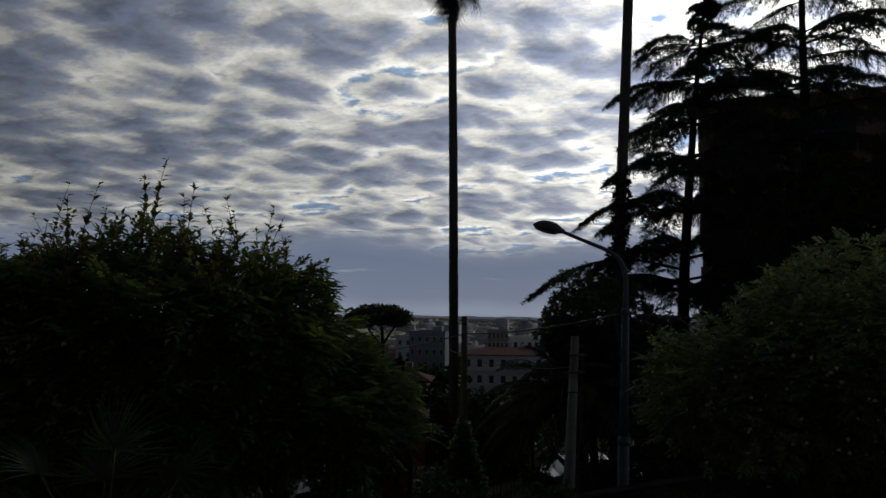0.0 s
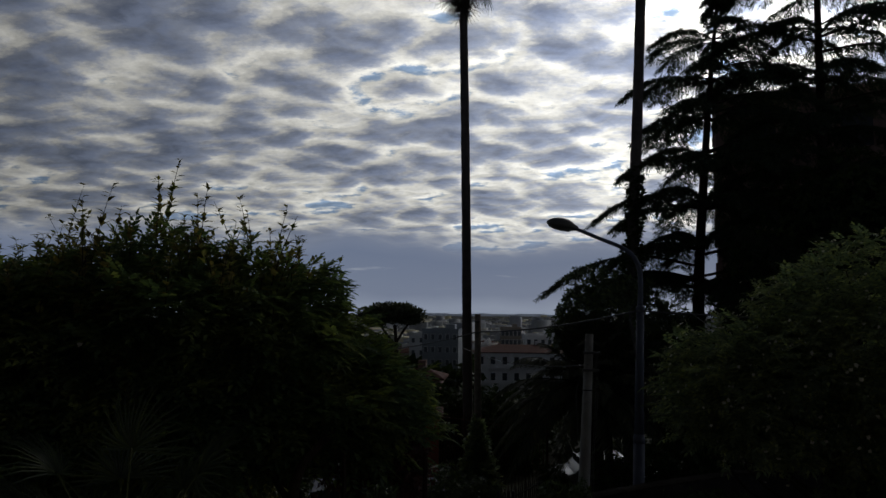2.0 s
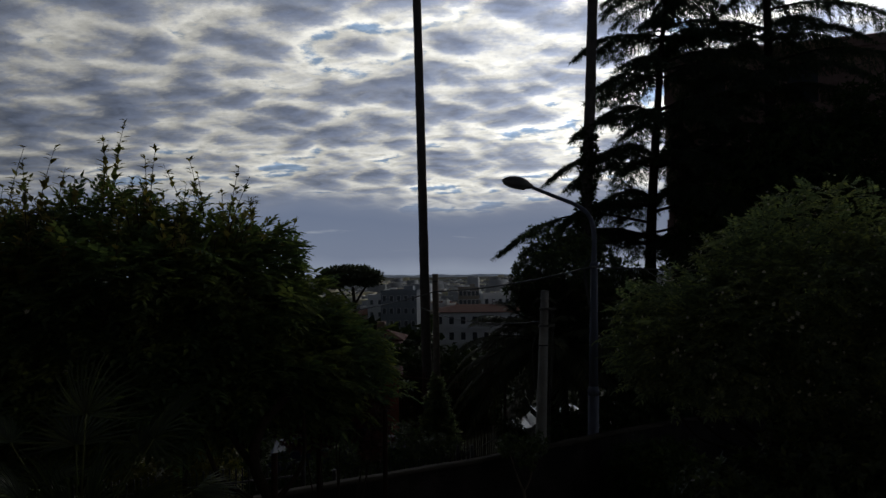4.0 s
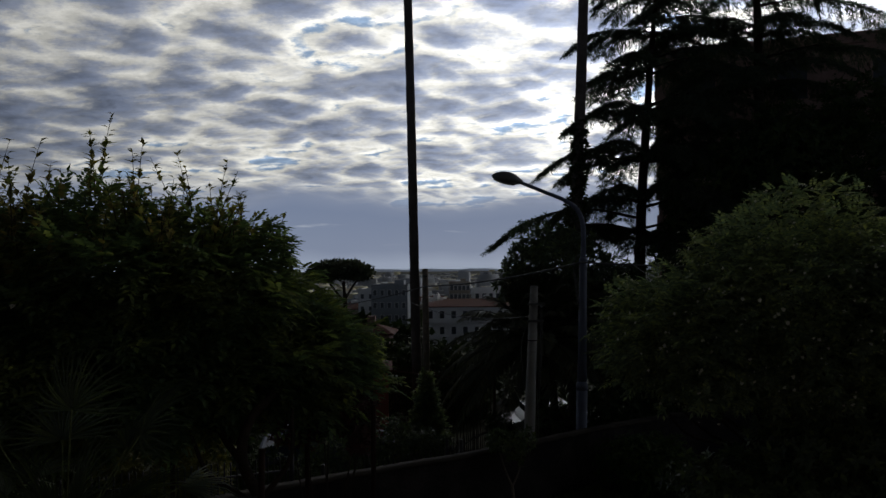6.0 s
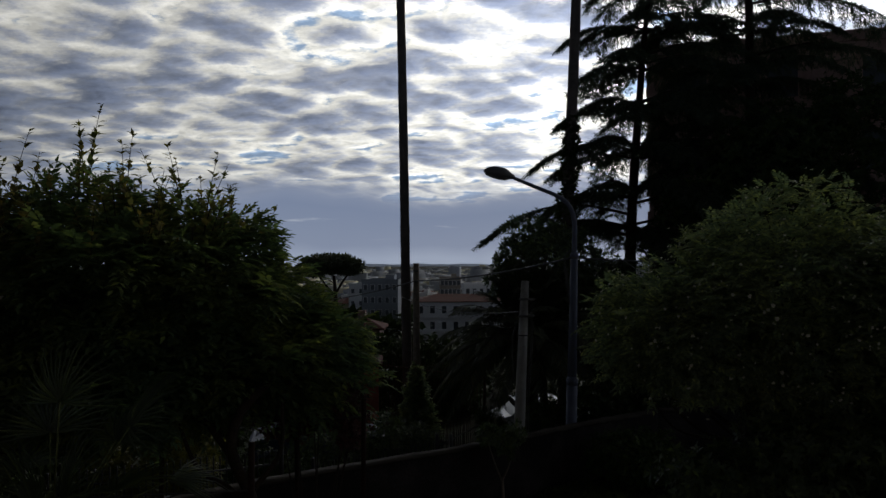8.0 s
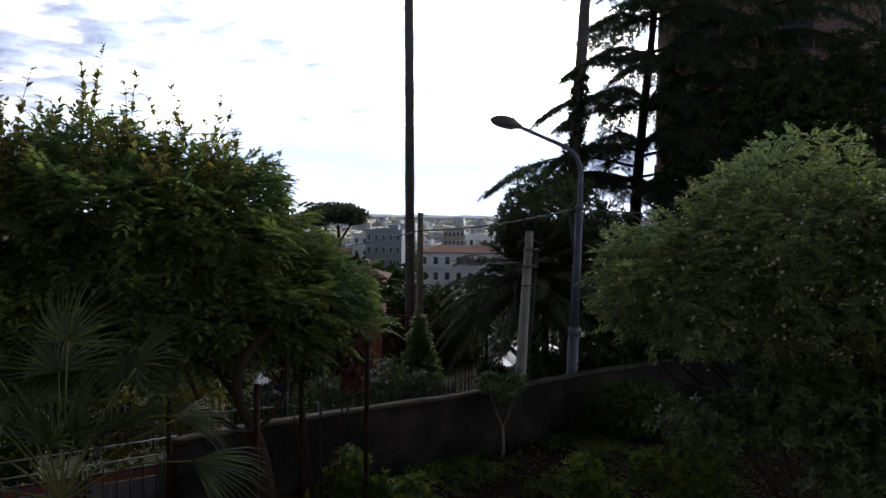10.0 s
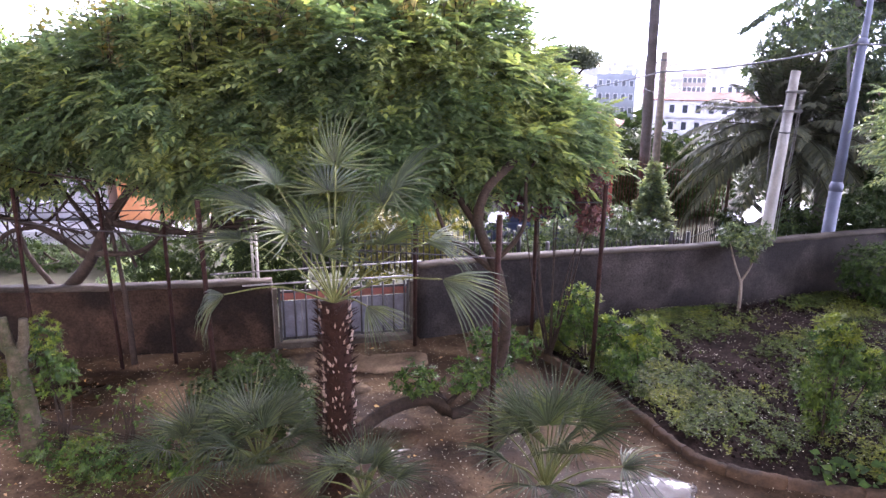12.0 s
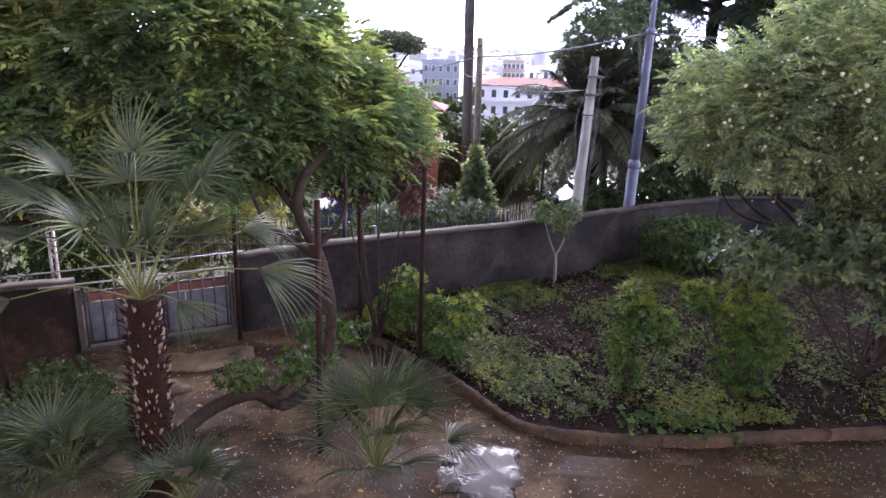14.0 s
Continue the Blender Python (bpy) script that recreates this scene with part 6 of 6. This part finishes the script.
shrub("broad_leaved_shrub", "broad-leaved green shrub spreading under the rose bush", [(4.45, 9.25, 2.05, 0.95, 0.65, 0.42), (5.8, 9.3, 2.35, 1.3, 0.8, 0.8), (7.6, 9.2, 2.3, 1.6, 1.0, 1.0), (9.5, 9.0, 2.2, 1.8, 1.2, 1.2), (6.6, 9.0, 1.5, 1.2, 0.7, 0.5)], 3300, 0.150, LEAF_BROAD, 104, [(5.9, 9.6, 0.1), (7.9, 9.4, 0.1)], group=G)
shrub("round_shrub", "rounded dense dark green shrub near the wall", [(4.3, 14.6, 0.75, 0.95, 0.7, 0.68), (5.0, 14.9, 0.65, 0.7, 0.6, 0.6)], 2300, 0.075, LEAF_CITRUS, 95, [(4.4, 14.6, 0.05)], group=G)
shrub("small_shrub", "small leafy shrub on the bare earth", [(-1.55, 8.75, 0.75, 0.35, 0.3, 0.22), (-2.2, 9.0, 0.6, 0.25, 0.25, 0.18)], 130, 0.085, LEAF_CITRUS, 96, [(-2.0, 8.8, 0.0)], group=G)
shrub("small_shrub", "low leafy shrub under the fan palm", [(-4.6, 6.75, 0.55, 0.65, 0.45, 0.42), (-5.2, 6.5, 0.4, 0.4, 0.4, 0.32), (-4.0, 6.5, 0.5, 0.4, 0.4, 0.4)], 950, 0.085, LEAF_DARK, 97, [(-4.6, 6.5, 0.0)], group=G)
shrub("small_shrub", "leafy shoots growing from the lying trunk", [(-2.75, 7.6, 0.48, 0.35, 0.28, 0.26), (-2.1, 7.85, 0.52, 0.32, 0.28, 0.26), (-1.75, 8.1, 0.6, 0.28, 0.25, 0.3)], 330, 0.085, LEAF_CITRUS, 98, [(-2.3, 7.68, 0.2)], group=G)
shrub("small_shrub", "thin upright shrub with yellow-green leaves on a bare stem", [(-6.68, 5.3, 1.35, 0.22, 0.22, 0.32), (-6.5, 5.3, 0.95, 0.26, 0.25, 0.28)], 150, 0.085, LEAF_CITRUS, 99, [(-6.6, 5.28, 0.0)], group=G, young=45)
shrub("bare_shrub", "almost leafless twiggy shrub on the earth", [(-5.75, 5.5, 0.6, 0.35, 0.3, 0.35)], 40, 0.06, LEAF_CITRUS, 100, [(-5.75, 5.4, 0.0), (-5.7, 5.45, 0.0)], group=G)
shrub("small_shrub", "leafy low weeds on the damp earth", [(-8.2, 5.4, 0.22, 0.7, 0.5, 0.3), (-5.9, 5.0, 0.15, 0.8, 0.4, 0.2), (-5.0, 5.35, 0.15, 0.5, 0.3, 0.2)], 620, 0.075, LEAF_CITRUS, 101, [(-8.6, 5.6, 0.0)], group=G)


def make_sapling():
    ob = thing("sapling", "young forked tree with a pale stem and few leaves", "tree", (1.62, 13.25, 0.1))
    part_mesh("stem", mesh_of("stem", *limbs([([(0, 0, -0.05), (0.0, 0, 0.35), (-0.02, 0, 0.6)], 0.035, 0.028), ([(-0.02, 0, 0.58), (-0.15, 0, 0.9), (-0.28, 0.02, 1.3)], 0.022, 0.01), ([(-0.02, 0, 0.58), (0.12, 0, 0.9), (0.2, 0, 1.35)], 0.022, 0.01)], 7), BARK_PALE, True), ob)
    rng = np.random.default_rng(102)
    part_mesh("crown", mesh_of("crown", *foliage([(-0.25, 0, 1.45, 0.28, 0.25, 0.25), (0.2, 0, 1.5, 0.26, 0.25, 0.28), (0.05, 0, 1.2, 0.25, 0.2, 0.2)], 190, ROSETTE, 0.09, rng, 0.2), LEAF_BROAD), ob, kind="stuff")


make_sapling()


def make_pollard():
    """A cut-back trunk with blunt stubs, some ivy at its foot."""
    rng = np.random.default_rng(105)
    ob = thing("pollarded_tree", "grey pollarded tree trunk with blunt cut stubs and ivy", "tree", (-6.75, 4.98, 0.0))
    ring = curve_points([(0, 0, -0.06), (0.03, 0, 0.5), (-0.02, 0, 1.05), (0.0, 0, 1.45)], 18)
    rad = np.interp(np.linspace(0, 1, 18), [0, 0.12, 0.7, 1.0], [0.17, 0.125, 0.11, 0.125]) * (1 + 0.06 * rng.normal(size=18))
    part_mesh("trunk", mesh_of("trunk", *tube(ring, rad, 12), BARK_MOSS, True), ob)
    for tip, r in (((-0.16, 0.0, 1.78), 0.055), ((0.15, 0.03, 1.80), 0.05), ((-0.36, 0.05, 1.62), 0.045), ((0.03, 0.12, 1.72), 0.04)):
        base = np.array([0, 0, 1.32])
        c = curve_points([base, base + (np.array(tip) - base) * (0.7, 0.7, 0.35), tip], 8)
        part_mesh("stub", mesh_of("stub", *tube(c, np.linspace(0.08, r, 8), 9), BARK_MOSS, True), ob, "blunt sawn-off stub")
    part_mesh("ivy", mesh_of("ivy", *foliage([(0, -0.05, 0.35, 0.24, 0.24, 0.4), (0.02, -0.05, 0.85, 0.17, 0.17, 0.35), (-0.25, 0.0, 0.5, 0.2, 0.2, 0.3)], 420, leaf(1, 0.7), 0.06, rng, 0.5), LEAF_CITRUS), ob, "sparse small-leaved ivy", "stuff")


make_pollard()


def scatter_ground():
    rng = np.random.default_rng(110)

    def inside(n):
        x = rng.uniform(-1.8, 8.5, n)
        lo = np.interp(x, [p[0] for p in BED_EDGE], [p[1] for p in BED_EDGE]) + 0.2
        hi = wall_y(x) - 0.3
        return np.stack([x, lo + (hi - lo) * rng.random(n), np.full(n, 0.13)], 1)
    p = inside(110000)
    patch = np.sin(p[:, 0] * 2.3 + 0.5 + np.sin(p[:, 1] * 1.3)) + np.sin(p[:, 1] * 2.1 + p[:, 0]) + 0.8 * np.sin(p[:, 0] * 5.3 - p[:, 1] * 4.1) + 0.6 * np.sin(p[:, 0] * 11 + p[:, 1] * 9) + rng.normal(size=len(p)) * 0.75
    p = p[(patch > 0.42) & (p[:, 0] < 5.5 + rng.normal(size=len(p)))]
    p[:, 2] = 0.12 + 0.09 * rng.random(len(p))
    d = rng.normal(size=p.shape) * (1, 1, 0.15) + (0, 0, 0.5)
    small = leaf(1, 0.6)
    trio = scatter(small[0], np.array([(0, 4, 1), (0, 3, 4)]), frames(np.array([[0, 1.0, 0.3], [0.8, -0.5, 0.3], [-0.8, -0.5, 0.3]]), np.tile([0, 0, 1.0], (3, 1))), np.zeros((3, 3)), np.ones(3))
    solo("ground_cover", mesh_of("ground_cover", *scatter(*trio, frames(d * (1, 1, 0.3), np.tile([0, 0, 1.0], (len(p), 1)) + rng.normal(size=p.shape) * 0.35), p, rng.uniform(0.016, 0.060, len(p))), LEAF_COVER), "patchy low green weeds covering the planting bed", "ground cover", kind="stuff")
    w = np.stack([rng.uniform(-10, -3.5, 9000), rng.uniform(4.0, 7.6, 9000), np.full(9000, 0.02)], 1)
    w = w[(w[:, 1] < wall_y(w[:, 0]) - 0.3) & (np.sin(w[:, 0] * 1.9) + np.sin(w[:, 1] * 2.7 + w[:, 0]) + 0.7 * np.sin(w[:, 0] * 6 + w[:, 1] * 5) + rng.normal(size=len(w)) * 0.4 > 0.9)]
    e = np.stack([rng.uniform(3.6, 8.0, 3000), rng.uniform(5.2, 8.0, 3000), np.full(3000, 0.02)], 1)
    e = e[np.sin(e[:, 0] * 2.1) + np.sin(e[:, 1] * 3.1 + e[:, 0]) + (e[:, 0] - 4.6) + rng.normal(size=len(e)) * 0.5 > 0.7]
    w = np.concatenate([w, e])
    w[:, 2] += 0.06 * rng.random(len(w))
    d = rng.normal(size=w.shape) * (1, 1, 0.15) + (0, 0, 0.5)
    solo("path_weeds", mesh_of("path_weeds", *scatter(*trio, frames(d * (1, 1, 0.3), np.tile([0, 0, 1.0], (len(w), 1)) + rng.normal(size=w.shape) * 0.35), w, rng.uniform(0.02, 0.05, len(w))), LEAF_COVER), "thin scattered weeds on the damp earth", "weeds", kind="stuff")
    c = inside(7000)
    c[:, 2] = 0.12 + 0.05 * rng.random(len(c))
    ico = np.array([(1, 0, 0), (-1, 0, 0), (0, 1, 0), (0, -1, 0), (0, 0, 0.7), (0, 0, -0.7)])
    tri = np.array([(0, 2, 4), (2, 1, 4), (1, 3, 4), (3, 0, 4), (2, 0, 5), (1, 2, 5), (3, 1, 5), (0, 3, 5)])
    solo("soil_clods", mesh_of("soil_clods", *scatter(ico, tri, frames(rng.normal(size=c.shape), rng.normal(size=c.shape)), c, rng.uniform(0.012, 0.045, len(c))), BED_SOIL), "loose clods of dark soil in the planting bed", "soil", kind="stuff")
    c = np.stack([rng.uniform(-10, 1, 2400), rng.uniform(3.5, 9.5, 2400), np.full(2400, 0.010)], 1)
    c = c[(c[:, 1] < wall_y(c[:, 0]) - 0.2) & (c[:, 1] < np.interp(c[:, 0], [e[0] for e in BED_EDGE], [e[1] for e in BED_EDGE], left=99) - 0.1)]
    solo("pebbles", mesh_of("pebbles", *scatter(ico, tri, frames(rng.normal(size=c.shape), rng.normal(size=c.shape)), c, rng.uniform(0.004, 0.015, len(c))), SOIL), "small pebbles and crumbs strewn over the earth", "pebbles", kind="stuff")
    q = inside(800)
    d = rng.normal(size=q.shape) * (0.35, 0.35, 0) + (0, 0, 1)
    solo("grass_tufts", mesh_of("grass_tufts", *scatter(*join([scatter(*leaf(1, 0.06), frames(rng.normal(size=(9, 3)) * 0.35 + (0, 0, 1), rng.normal(size=(9, 3))), np.zeros((9, 3)), rng.uniform(0.6, 1, 9))]), frames(rng.normal(size=q.shape) + (0, 0, 0), d), q, rng.uniform(0.07, 0.17, len(q))), LEAF_COVER), "thin grass tufts in the planting bed", "grass", kind="stuff")
    n = 22000
    x = rng.uniform(-10, 8, n)
    y = rng.uniform(3.5, 15.5, n)
    keep = y < wall_y(x) - 0.2
    r = np.stack([x, y, np.where(y > np.interp(x, [e[0] for e in BED_EDGE], [e[1] for e in BED_EDGE]), 0.19, 0.025)], 1)[keep]
    d = rng.normal(size=r.shape) * (1, 1, 0.1)
    solo("fallen_petals", mesh_of("fallen_petals", *scatter(*leaf(1, 0.7), frames(d, np.tile([0, 0, 1.0], (len(r), 1)) + rng.normal(size=r.shape) * 0.2), r, rng.uniform(0.008, 0.022, len(r))), PETAL), "fallen pale petals strewn over the earth", "petals", kind="stuff")
    m = 700
    x, y = rng.uniform(-9, 6, m), rng.uniform(3.8, 9.5, m)
    keep = y < np.minimum(wall_y(x) - 0.3, np.interp(x, [e[0] for e in BED_EDGE], [e[1] for e in BED_EDGE], left=99) - 0.1)
    r = np.stack([x, y, np.full(m, 0.022)], 1)[keep]
    d = rng.normal(size=r.shape) * (1, 1, 0.15)
    solo("fallen_leaves", mesh_of("fallen_leaves", *scatter(*leaf(1, 0.5), frames(d, np.tile([0, 0, 1.0], (len(r), 1)) + rng.normal(size=r.shape) * 0.25), r, rng.uniform(0.03, 0.09, len(r))), PAPER_LEAF), "dry brown leaves lying on the earth", "leaves", kind="stuff")
    # broad-leaved weeds hanging over the kerb
    big = thing("broad_weed", "broad-leaved weed leaning over the kerb", "plant")
    c = rng.uniform((2.2, 7.5, 0.12), (3.6, 7.95, 0.32), (110, 3))
    d = rng.normal(size=c.shape) * (1, 1, 0.3) + (0, -0.6, 0.2)
    part_mesh("leaves", mesh_of("leaves", *scatter(*leaf(1, 0.8), frames(d, np.tile([0, -0.5, 1.0], (110, 1))), c, rng.uniform(0.06, 0.15, 110)), LEAF_CITRUS), big)


scatter_ground()
